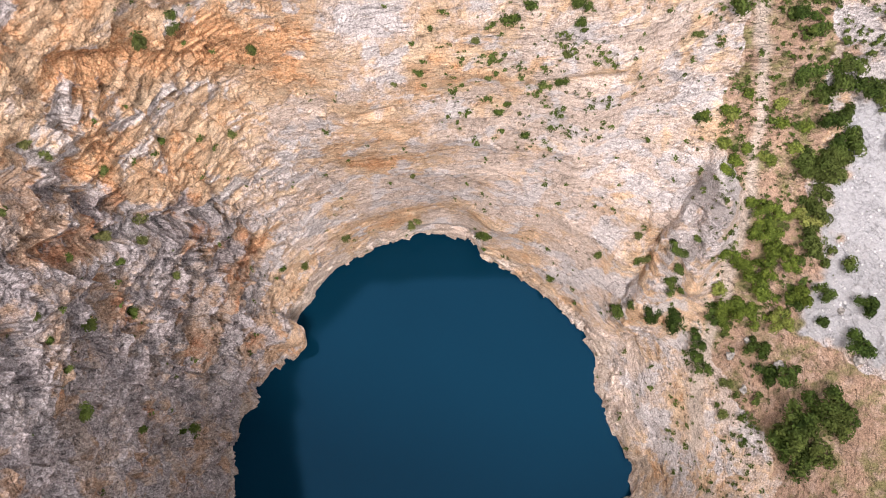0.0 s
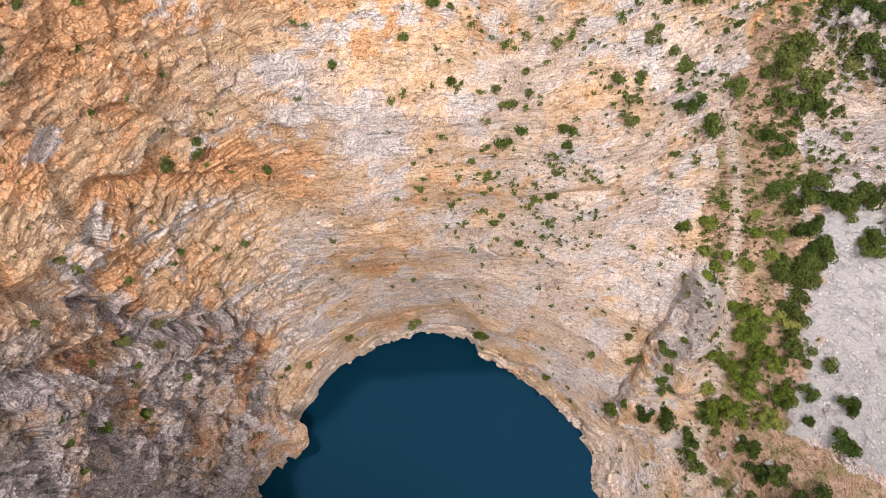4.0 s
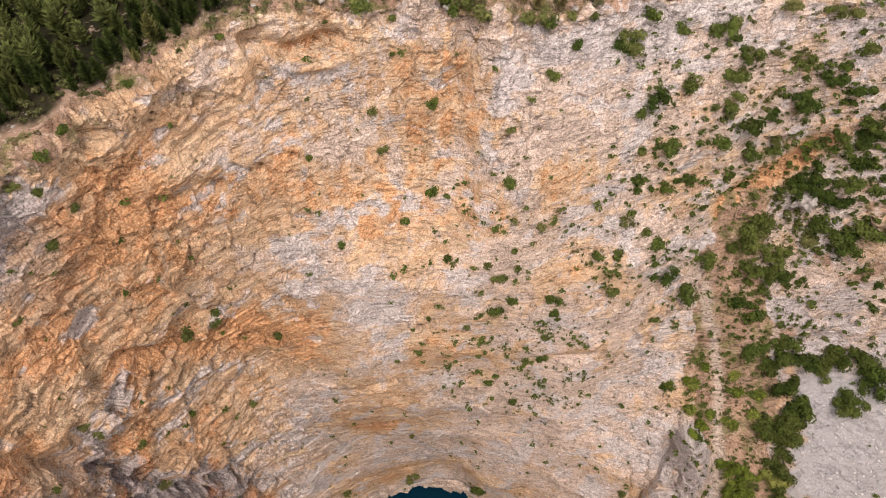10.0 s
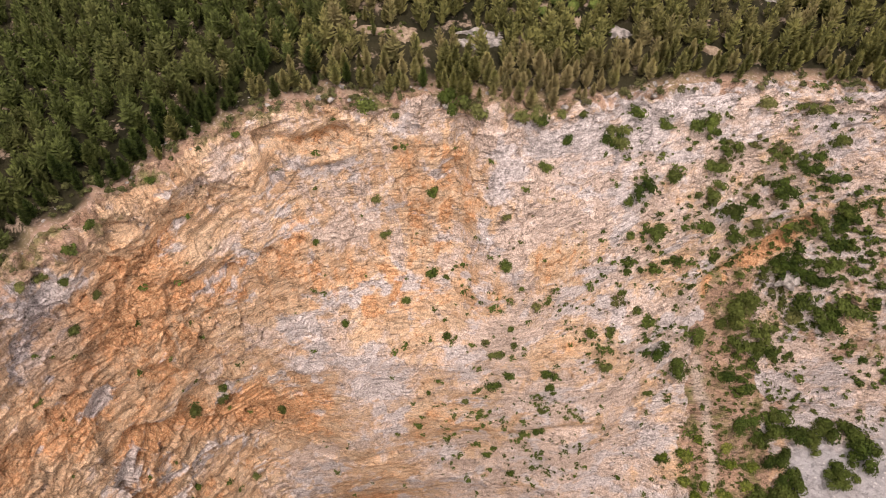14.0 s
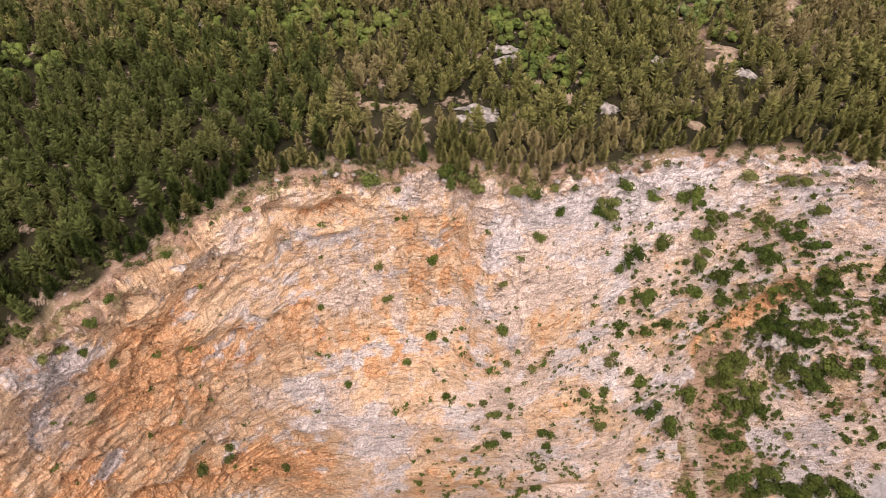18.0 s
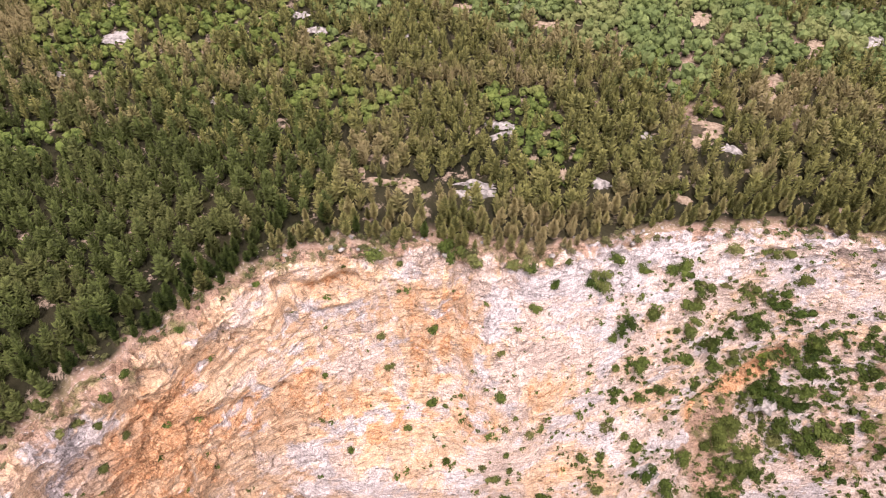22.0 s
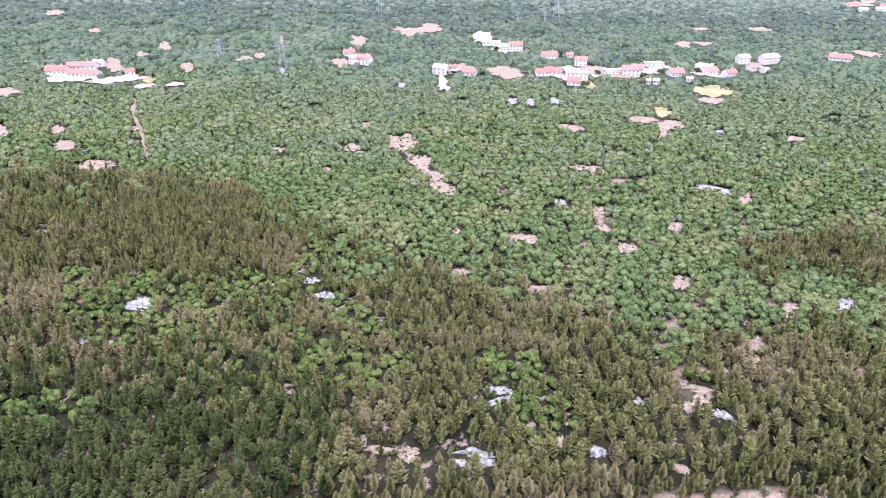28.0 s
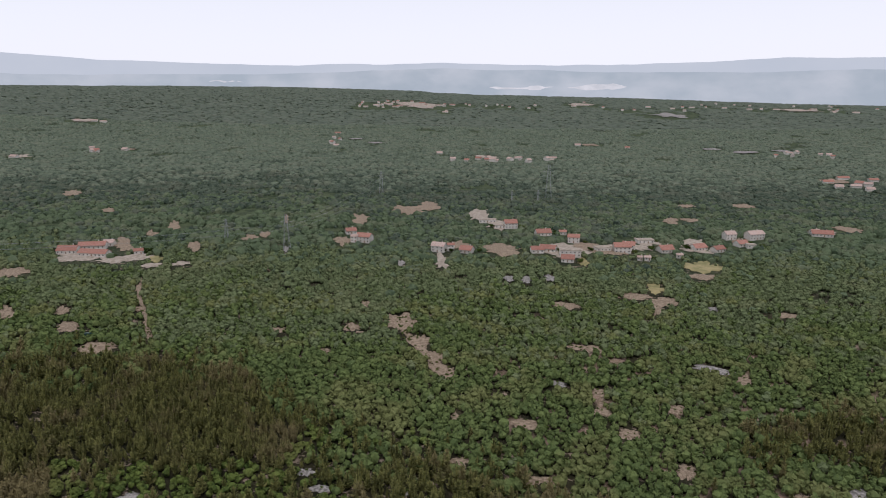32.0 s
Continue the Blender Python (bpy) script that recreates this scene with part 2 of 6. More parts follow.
def limestone():
    s = Nodes("limestone", 0.92, 0.15)
    tilted = (0.35, 0.42, 0.0)
    fine = s.noise(1.3, 8, 0.68, warp=0.3)
    slick = s.attr("slick")
    streak = s.noise(1.0, 6, 0.65, s.scaled(0.10, 0.10, 0.42, tilted), 0.6)
    runs = s.noise(1.0, 6, 0.65, s.scaled(0.34, 0.34, 0.05, (0.0, 0.12, 0.0)), 0.5)
    grain = s.math("MULTIPLY", s.math("SUBTRACT", streak, 0.5), s.math("SUBTRACT", 1.0, s.math("MULTIPLY", slick, 0.5)))
    slab = s.noise(0.085, 6, 0.6, s.scaled(0.8, 0.8, 1.25, tilted), 0.6)
    patch = s.noise(0.045, 5, 0.62, warp=0.5)
    blotch = s.noise(0.22, 7, 0.68, warp=0.5)
    pale_grey = s.mix(s.ramp(fine, 0.3, 0.7), (0.60, 0.555, 0.535), (0.83, 0.785, 0.76))
    dark_grey = s.mix(s.ramp(fine, 0.3, 0.68), (0.26, 0.23, 0.235), (0.64, 0.585, 0.58))
    grey = s.mix(s.attr("darkened"), pale_grey, dark_grey)
    cream = s.mix(s.ramp(fine, 0.32, 0.66), (0.72, 0.56, 0.45), (0.90, 0.75, 0.63))
    warm = s.mix(s.ramp(streak, 0.38, 0.62), (0.76, 0.50, 0.30), (0.90, 0.67, 0.45))
    deep = s.mix(s.ramp(fine, 0.35, 0.65), (0.74, 0.36, 0.17), (0.92, 0.57, 0.31))
    deep = s.mix(s.attr("darkened"), deep, s.mix(s.ramp(fine, 0.35, 0.65), (0.42, 0.20, 0.11), (0.60, 0.33, 0.20)))
    warm = s.mix(s.attr("darkened"), warm, s.mix(s.ramp(fine, 0.35, 0.65), (0.46, 0.30, 0.20), (0.62, 0.45, 0.33)))
    cream = s.mix(s.attr("darkened"), cream, s.mix(s.ramp(fine, 0.35, 0.65), (0.42, 0.33, 0.28), (0.64, 0.54, 0.47)))
    o = s.math("ADD", s.attr("ochre"), s.math("MULTIPLY", grain, 1.0))
    o = s.math("ADD", o, s.math("MULTIPLY", s.math("MULTIPLY", s.math("SUBTRACT", runs, 0.5), s.attr("washed")), 2.2))
    o = s.math("ADD", o, s.math("MULTIPLY", s.math("SUBTRACT", patch, 0.5), 1.2))
    o = s.math("ADD", o, s.math("MULTIPLY", s.math("SUBTRACT", blotch, 0.48), 1.5))
    rock = s.mix(s.ramp(o, 0.08, 0.42), cream, warm)
    rock = s.mix(s.ramp(o, 0.50, 0.92), rock, deep)
    # smooth grey slabs that the stain has not reached
    g = s.math("SUBTRACT", slab, s.math("MULTIPLY", s.attr("ochre"), 0.15))
    g = s.math("ADD", g, s.math("MULTIPLY", s.math("SUBTRACT", s.attr("tone"), 0.5), 0.24))
    g = s.math("ADD", g, s.math("MULTIPLY", grain, 0.25))
    g = s.math("SUBTRACT", g, s.math("MULTIPLY", s.math("SUBTRACT", blotch, 0.5), 0.28))
    g = s.math("ADD", g, s.attr("bare"))
    rock = s.mix(s.ramp(g, 0.50, 0.62, 0.0, 0.85), rock, grey)
    rock = s.mix(s.attr("pale"), rock, s.mix(s.ramp(fine, 0.35, 0.65), (0.66, 0.53, 0.42), (0.80, 0.68, 0.56)))
    # stony soil with dry grass on the ledges
    soil = s.mix(s.ramp(s.noise(0.14, 7, 0.7), 0.44, 0.62), (0.54, 0.36, 0.25), (0.30, 0.27, 0.12))
    soil = s.mix(s.ramp(s.noise(0.25, 7, 0.7), 0.48, 0.66), soil, (0.64, 0.46, 0.35))
    rock = s.mix(s.ramp(s.math("ADD", s.attr("soil"), s.math("MULTIPLY", s.math("SUBTRACT", blotch, 0.5), 1.5)), 0.4, 0.62), rock, soil)
    rubble = s.mix(s.ramp(s.noise(1.6, 6, 0.75), 0.35, 0.65), (0.54, 0.535, 0.54), (0.70, 0.69, 0.69))
    rubble = s.mix(s.ramp(s.noise(0.06, 5, 0.6), 0.52, 0.68, 0.0, 0.45), rubble, (0.52, 0.49, 0.46))
    rock = s.mix(s.attr("scree"), rock, rubble)
    rock = s.mix(s.attr("path"), rock, (0.74, 0.62, 0.51))
    # joints and splits of several sizes; crevices and pits darkened with painted-in shade
    whole = s.math("SUBTRACT", 1.0, s.math("MULTIPLY", s.attr("scree"), 0.9))
    bedded = s.scaled(0.6, 0.6, 1.5, (0.35, 0.42, 0.2))
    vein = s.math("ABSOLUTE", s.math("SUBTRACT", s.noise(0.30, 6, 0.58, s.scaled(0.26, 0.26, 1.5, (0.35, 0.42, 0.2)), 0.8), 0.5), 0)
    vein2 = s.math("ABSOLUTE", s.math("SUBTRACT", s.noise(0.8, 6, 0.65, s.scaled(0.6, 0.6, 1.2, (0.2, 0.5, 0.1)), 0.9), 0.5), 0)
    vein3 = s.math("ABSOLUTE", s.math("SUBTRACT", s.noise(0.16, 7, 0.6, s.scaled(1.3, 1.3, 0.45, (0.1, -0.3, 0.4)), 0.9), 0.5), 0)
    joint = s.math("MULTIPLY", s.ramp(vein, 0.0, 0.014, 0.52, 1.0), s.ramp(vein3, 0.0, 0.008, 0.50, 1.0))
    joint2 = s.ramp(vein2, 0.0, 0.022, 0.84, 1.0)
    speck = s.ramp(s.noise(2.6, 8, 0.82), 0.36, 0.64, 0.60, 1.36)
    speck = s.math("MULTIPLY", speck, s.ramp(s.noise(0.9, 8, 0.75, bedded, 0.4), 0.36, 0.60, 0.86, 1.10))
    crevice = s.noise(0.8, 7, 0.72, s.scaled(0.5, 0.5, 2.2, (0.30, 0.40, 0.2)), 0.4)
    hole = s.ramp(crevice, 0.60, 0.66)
    pit_shade = s.ramp(s.noise(0.55, 7, 0.78, bedded, 0.5), 0.27, 0.37, 0.5, 1.0)
    speck = s.math("MULTIPLY", speck, s.math("MULTIPLY", s.ramp(hole, 0, 1, 1.0, 0.46), pit_shade))
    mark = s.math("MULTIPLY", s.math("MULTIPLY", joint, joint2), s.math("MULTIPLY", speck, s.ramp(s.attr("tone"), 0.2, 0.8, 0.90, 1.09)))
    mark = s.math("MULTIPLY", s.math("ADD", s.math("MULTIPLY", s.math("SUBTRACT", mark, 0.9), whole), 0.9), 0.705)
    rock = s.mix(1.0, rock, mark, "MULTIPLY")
    h = s.math("ADD", s.math("MULTIPLY", fine, 0.8), s.math("MULTIPLY", s.math("MULTIPLY", joint, joint2), 0.8))
    h = s.math("ADD", h, s.math("MULTIPLY", streak, 0.3))
    h = s.math("ADD", h, s.math("MULTIPLY", s.noise(2.6, 6, 0.72, warp=0.6), 0.7))
    h = s.math("MULTIPLY", h, s.math("SUBTRACT", 1.0, s.math("MULTIPLY", slick, 0.45)))
    h = s.math("SUBTRACT", h, s.math("MULTIPLY", hole, 0.7))
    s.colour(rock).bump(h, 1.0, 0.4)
    return s.m


def soil_ground():
    s = Nodes("karst_soil", 0.95, 0.1)
    a = s.noise(0.12, 6, 0.65)
    b = s.noise(1.3, 6, 0.7)
    c = s.mix(s.ramp(a, 0.4, 0.6), (0.40, 0.27, 0.20), (0.24, 0.19, 0.11))
    c = s.mix(s.ramp(b, 0.5, 0.66), c, (0.54, 0.43, 0.36))
    # woodland litter, its colour darkened further to hold the shade under the crowns
    shaded_litter = s.mix(s.ramp(s.noise(0.03, 5, 0.7), 0.35, 0.65), (0.020, 0.021, 0.011), (0.048, 0.044, 0.023))
    shaded_litter = s.mix(s.ramp(s.noise(0.13, 5, 0.75), 0.55, 0.64), shaded_litter, (0.36, 0.28, 0.21))
    shaded_litter = s.mix(s.attr("undergrowth"), shaded_litter, s.mix(s.ramp(s.noise(0.05, 6, 0.7), 0.4, 0.6), (0.038, 0.055, 0.028), (0.080, 0.102, 0.050)))
    c = s.mix(s.attr("wooded"), c, shaded_litter)
    s.colour(c).bump(s.math("ADD", b, s.math("MULTIPLY", s.noise(0.09, 4, 0.7), 3.0)), 0.8, 1.2)
    return s.m


def water_body():
    s = Nodes("deep_water", 0.03, 0.5)
    s.b.inputs["IOR"].default_value = 1.33
    s.b.inputs["Specular Tint"].default_value = (0.16, 0.55, 1.0, 1)  # blue put into the gloss, since the white sky would reflect grey
    s.colour(s.mix(s.ramp(s.noise(0.01, 2), 0.3, 0.7), (0.0010, 0.017, 0.033), (0.0012, 0.019, 0.037)))
    s.bump(s.noise(0.9, 3, 0.6), 0.06, 0.3)
    return s.m


def foliage(name, dark, light, dry, rough=0.75, deep=0.6):
    s = Nodes(name, rough, 0.06)
    c = s.mix(s.ramp(s.island(), 0.0, 1.0, 0.0, 0.75), dark, light)
    c = s.mix(s.ramp(s.noise(0.22, 3, 0.6), 0.46, 0.66, 0.0, 0.7), c, light)
    c = s.mix(s.ramp(s.noise(0.03, 4, 0.6), 0.48, 0.64, 0.0, 0.8), c, dry)
    c = s.mix(s.ramp(s.each(), 0.6, 1.0, 0.0, 0.5), c, dry)
    # dark mottles put into the leaf colour for the shade in its gaps
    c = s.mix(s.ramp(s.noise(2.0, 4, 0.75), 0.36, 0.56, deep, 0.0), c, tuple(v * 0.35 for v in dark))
    c = s.mix(1.0, c, s.ramp(s.each(), 0.0, 1.0, 0.78, 1.2), "MULTIPLY")
    s.colour(c).bump(s.noise(2.6, 4, 0.75), 0.6, 0.4)
    return s.m


def simple(name, a, b, scale, rough=0.85, bump=0.3, specular=0.2, per_object=0.0):
    s = Nodes(name, rough, specular)
    n = s.noise(scale, 6, 0.65)
    c = s.mix(s.ramp(n, 0.35, 0.65), a, b)
    if per_object:
        c = s.mix(s.math("MULTIPLY", s.each(), per_object), c, tuple(v * 0.55 for v in a))
    s.colour(c).bump(n, bump, 0.2)
    return s.m


LIMESTONE, SOIL, WATER = limestone(), soil_ground(), water_body()
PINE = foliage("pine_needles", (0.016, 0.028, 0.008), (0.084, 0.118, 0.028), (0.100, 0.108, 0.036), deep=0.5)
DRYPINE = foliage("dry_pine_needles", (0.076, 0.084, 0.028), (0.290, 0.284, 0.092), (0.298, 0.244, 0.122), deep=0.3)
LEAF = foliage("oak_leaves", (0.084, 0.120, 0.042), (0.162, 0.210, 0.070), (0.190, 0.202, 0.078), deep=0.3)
# oak green moved part of the way to the haze tint farther out
MEANLEAF = foliage("half_hazed_oak_leaves", (0.068, 0.099, 0.046), (0.139, 0.184, 0.081), (0.158, 0.176, 0.087), deep=0.3)
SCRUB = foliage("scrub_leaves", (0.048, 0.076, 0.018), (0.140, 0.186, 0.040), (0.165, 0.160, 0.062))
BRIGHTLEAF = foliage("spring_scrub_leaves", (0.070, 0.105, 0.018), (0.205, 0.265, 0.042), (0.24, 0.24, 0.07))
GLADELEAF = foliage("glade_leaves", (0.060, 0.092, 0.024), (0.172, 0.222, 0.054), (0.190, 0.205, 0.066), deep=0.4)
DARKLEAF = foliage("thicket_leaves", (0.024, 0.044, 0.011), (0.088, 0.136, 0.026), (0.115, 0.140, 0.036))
# next three: aerial haze put into the leaf colour, bluer step by step
VILLAGELEAF = foliage("village_hazed_leaves", (0.050, 0.074, 0.040), (0.118, 0.156, 0.084), (0.134, 0.152, 0.090), deep=0.4)
MIDHAZELEAF = foliage("hillside_hazed_leaves", (0.056, 0.082, 0.058), (0.138, 0.172, 0.116), (0.152, 0.168, 0.116), deep=0.4)
FARHAZELEAF = foliage("far_hazed_leaves", (0.100, 0.128, 0.094), (0.158, 0.187, 0.134), (0.168, 0.187, 0.138), deep=0.1)
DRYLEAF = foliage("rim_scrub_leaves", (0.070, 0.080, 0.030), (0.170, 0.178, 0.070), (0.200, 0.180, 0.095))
BARK = simple("bark", (0.10, 0.07, 0.05), (0.20, 0.15, 0.11), 4, 0.95)
STONE = simple("loose_stone", (0.44, 0.43, 0.42), (0.64, 0.63, 0.61), 1.2, 0.95, 0.5)
DIRT = simple("bare_dirt", (0.165, 0.122, 0.082), (0.35, 0.275, 0.195), 0.7, 0.95, 0.6)
CHALK = simple("bare_limestone", (0.13, 0.123, 0.110), (0.38, 0.355, 0.325), 0.7, 0.95, 0.8)
DRYGRASS = simple("dry_grass", (0.20, 0.19, 0.08), (0.36, 0.30, 0.15), 0.1, 0.95)
PLASTER = simple("plaster", (0.58, 0.54, 0.48), (0.74, 0.70, 0.64), 0.5, 0.9, 0.1, per_object=0.3)
TILE = simple("roof_tile", (0.30, 0.135, 0.100), (0.46, 0.255, 0.195), 1.1, 0.85, 0.4, per_object=0.4)
FADEDTILE = simple("faded_roof_tile", (0.40, 0.28, 0.23), (0.58, 0.46, 0.40), 1.1, 0.85, 0.4, per_object=0.3)
CONCRETE = simple("pale_concrete", (0.26, 0.22, 0.17), (0.43, 0.37, 0.30), 0.3, 0.9, 0.1)
GLASS = simple("window_pane", (0.03, 0.035, 0.04), (0.06, 0.065, 0.07), 0.5, 0.15, 0.0, 0.5)
STEEL = simple("galvanised_steel", (0.22, 0.23, 0.24), (0.32, 0.33, 0.34), 2, 0.5, 0.1, 0.5)
VANPAINT = simple("van_paint", (0.02, 0.06, 0.05), (0.03, 0.08, 0.065), 0.5, 0.35, 0.0, 0.5)
RUBBER = simple("tyre_rubber", (0.02, 0.02, 0.02), (0.035, 0.035, 0.035), 3, 0.9)
WOOD = simple("door_wood", (0.16, 0.09, 0.05), (0.26, 0.16, 0.09), 2, 0.7, 0.2)


def gauss(p, centre, radius):
    return np.exp(-(((p - np.array(centre)) / np.array(radius)) ** 2).sum(1))


def along_line(p, a, b, width):
    """1 on the line from a to b, falling off sideways."""
    a, b = np.array(a, float), np.array(b, float)
    t = np.clip(((p - a) @ (b - a)) / ((b - a) @ (b - a)), 0, 1)
    d = np.linalg.norm(p - a - t[:, None] * (b - a), axis=1)
    return np.exp(-((d / width) ** 2))


# ---- the sinkhole's wall ----
COLS = np.r_[np.linspace(-126, 116, 760), np.linspace(116.8, 233.2, 80)]
AZ = (COLS + 180) % 360 - 180
ROWS = 405
zs = np.linspace(0, RIM, 481)
R = reach_of(AZ, zs)


def blurred(a, width, wrap):
    n = int(3 * width)
    k = np.exp(-0.5 * (np.arange(-n, n + 1) / width) ** 2)
    k /= k.sum()
    pad = np.concatenate([a[:, -n:], a, a[:, :n]], 1).T if wrap else np.pad(a, ((n, n), (0, 0)), mode="reflect", reflect_type="odd")
    size = a.shape[1] if wrap else a.shape[0]
    out = sum(k[i] * pad[i:i + size] for i in range(2 * n + 1))
    return out.T if wrap else out


R = blurred(blurred(R, 7, False), 5, True)
Z = zs[:, None] / RIM * rim_height(AZ)[None]
step = np.hypot(np.diff(R, axis=0), np.diff(Z, axis=0))
along = np.concatenate([np.zeros((1, R.shape[1])), np.cumsum(step, 0)])
want = np.linspace(0, 1, ROWS)[:, None] * along[-1][None]
Rw, Zw = np.empty((ROWS, len(AZ))), np.empty((ROWS, len(AZ)))
for c in range(len(AZ)):
    Rw[:, c], Zw[:, c] = np.interp(want[:, c], along[:, c], R[:, c]), np.interp(want[:, c], along[:, c], Z[:, c])
foot = np.linspace(10, 0.5, 10)[:, None]
lip = np.linspace(0.6, 5, 8)[:, None]
Rw = np.concatenate([Rw[:1] - 0.3 * foot, Rw, Rw[-1:] + lip])
Zw = np.concatenate([Zw[:1] - foot, Zw, Zw[-1:] + lip * 0.15])
nrow, ncol = Rw.shape
sa, ca = np.sin(np.radians(AZ)), np.cos(np.radians(AZ))
wall_co = np.stack([AXIS[0] + Rw * sa, AXIS[1] + Rw * ca, Zw], -1)
nor = np.cross(np.roll(wall_co, -1, 1) - np.roll(wall_co, 1, 1), np.gradient(wall_co, axis=0))
nor /= np.linalg.norm(nor, axis=-1, keepdims=True) + 1e-9
P, N = wall_co.reshape(-1, 3), nor.reshape(-1, 3)
if (N * (np.array((*AXIS, 120)) - P)).sum() < 0:
    N = -N
row = np.repeat(np.arange(nrow), ncol)
steep = 1 - np.abs(N[:, 2])
bench = smooth_step(60, 78, P[:, 0]) * smooth_step(0.62, 0.40, steep)
# beds rise gently to the east; broken blocks of three sizes
bed = P[:, 2] - 0.38 * P[:, 0] + 0.2 * P[:, 1]
q = np.stack([P[:, 0] * 0.45, P[:, 1] * 0.45, bed], 1)
warp = 0.25 * np.stack([value_noise(P / 6, 9), value_noise(P / 6, 10), value_noise(P / 6, 11)], 1)
f0, t0 = facets(P / 17.0 + warp, 51)
f1, t1 = facets(P / 6.5 + warp, 21)
f2, t2 = facets(q / 2.4 + warp, 33)
big = ridged(P / 30, 2, 3)
small = ridged(q / 1.6, 3, 71, 0.6)
left = smooth_step(-40, -66, P[:, 0])
crag_top = np.interp(P[:, 0], [-92, -82, -75, -67, -55], [156, 136, 106, 90, 76]) + 5 * value_noise(P / 8, 80)
crag = smooth_step(-52, -70, P[:, 0]) * smooth_step(6, -8, P[:, 2] + 0.5 * (P[:, 1] - 45) - crag_top)
ledge_u = bed / 4.6 + 1.6 * value_noise(P / 26, 15) + 0.5 * value_noise(P / 8, 16) + 0.35 * t2 + 0.3 * t1
saw = ledge_u - np.floor(ledge_u)
ledge = saw * smooth_step(1.0, 0.86, saw) - 0.4
block_u = (P[:, 2] - 0.2 * P[:, 0]) / 6.5 + 1.1 * t1 + 0.5 * value_noise(P / 9, 18)
block = block_u - np.floor(block_u)
block = block * smooth_step(1.0, 0.88, block) - 0.4
ledged = smooth_step(-0.2, 0.5, value_noise(P / 13, 17))
rough = 0.5 + 0.5 * left + 0.3 * left * smooth_step(150, 120, P[:, 2])
rough = rough * (0.45 + 0.55 * smooth_step(2, 16, P[:, 2]))
slick = smooth_step(-52, -22, P[:, 0] + 8 * value_noise(P / 15, 12)) * smooth_step(70, 52, P[:, 0]) * smooth_step(172, 140, P[:, 2] + 8 * value_noise(P / 13, 13))
knob = gauss(P, (80, 70, 62), (8, 18, 18))
rough = rough * (1 - 0.74 * slick) + 0.9 * knob + 0.8 * smooth_step(13, 3, P[:, 2]) * smooth_step(-50, -40, P[:, 0])
disp = rough * (2.4 * f0 + 1.4 * f1 + 0.8 * f2 + 0.12 * small + (0.8 + 0.7 * left + 0.7 * smooth_step(165, 180, P[:, 2])) * ledge * ledged) + 1.1 * big + crag * (0.9 * f0 + 1.3 * f1 + 1.1 * f2 + 0.3 * small + 1.5 * block)
disp = disp + 1.6 * smooth_step(nrow - 40, nrow - 8, row) * (ridged(P / 7, 3, 19) - 0.3)
disp = disp - disp.mean()
disp = disp * (1 - 0.7 * bench)


def carve(a, b, width, depth):
    """A gully (depth below 0) or a rib along a line on the wall."""
    return depth * along_line(P, a, b, width)


def carve_path(points, width, depth):
    return depth * np.max([along_line(P, a, b, width) for a, b in zip(points, points[1:])], 0)


disp += carve_path(((-87, 35, 138), (-84, 43, 125), (-80, 50, 110), (-69, 71, 74)), 2.4, -6.0)
disp += carve_path(((-86, 30, 128), (-82, 40, 115), (-78, 50, 100), (-68, 67, 68)), 3.5, 3.0)
disp += carve_path(((-90, 50, 149), (-83, 55, 130), (-76, 61, 98)), 2.6, -5.0)
disp += carve_path(((-72, 58, 80), (-73, 50, 70), (-77, 37, 54), (-79, 25, 51)), 2.2, -3.5)
disp += carve_path(((-72, 44, 50), (-65, 47, 39)), 1.8, -4.0) + carve_path(((-84, 59, 140), (-81, 59, 133), (-81, 62, 122)), 2.2, -4.5)
disp += carve_path(((60, 50, 28), (62, 54, 32), (70, 67, 51), (78, 84, 73)), 2.2, -4.5) + carve_path(((80, 84, 73), (85, 74, 66), (81, 57, 46)), 4.0, 7.5)
disp += carve_path(((-69, 97, 184), (-69, 98, 183)), 1.8, -4.0) + carve_path(((-68, 106, 172), (-63, 107, 171)), 2.0, -6.0)
disp += carve_path(((-66, 104, 178), (-54, 110, 176)), 4.0, 2.5) + carve_path(((-50, 110, 177), (-52, 109, 168)), 1.6, -3.5)
disp += carve_path(((-65, 75, 76), (-49, 86, 77), (-30, 91, 90), (-14, 94, 91)), 1.2, -1.6) + carve_path(((-66, 48, 27), (-53, 44, 4)), 4.5, 4.5) + carve_path(((-58, 46, 12), (-51, 43, 1)), 2.2, 4.0)
disp += carve_path(((5, 136, 197), (5, 135, 188), (3, 131, 178)), 2.4, -3.2) + carve_path(((-44, 130, 196), (-36, 132, 191), (-24, 135, 192)), 2.0, -3.4) + carve_path(((-44, 130, 196), (-41, 126, 184)), 1.6, -2.6)
disp += carve_path(((-34, 131, 187), (-26, 132, 187)), 1.5, 2.2) + carve_path(((-52, 112, 178), (-46, 114, 177), (-44, 113, 172)), 1.4, -2.6) + carve_path(((24, 124, 173), (24, 123, 170)), 1.2, -3.0)
disp += carve_path(((16, 118, 168), (15, 112, 150)), 1.5, 1.6) + carve_path(((-13, 120, 162), (-19, 112, 147)), 1.3, -1.8) + carve_path(((28, 122, 170), (26, 114, 152)), 1.4, -1.5)
disp += carve_path(((83, 129, 139), (99, 135, 146), (107, 137, 155)), 3.0, -3.0) + carve_path(((-68, 94, 166), (-68, 93, 152)), 1.6, 2.0)
disp += carve_path(((-80, 78, 142), (-70, 84, 132)), 2.0, -3.0) + carve_path(((-4, 88, 8), (18, 82, 8), (30, 80, 6)), 2.5, -2.5)
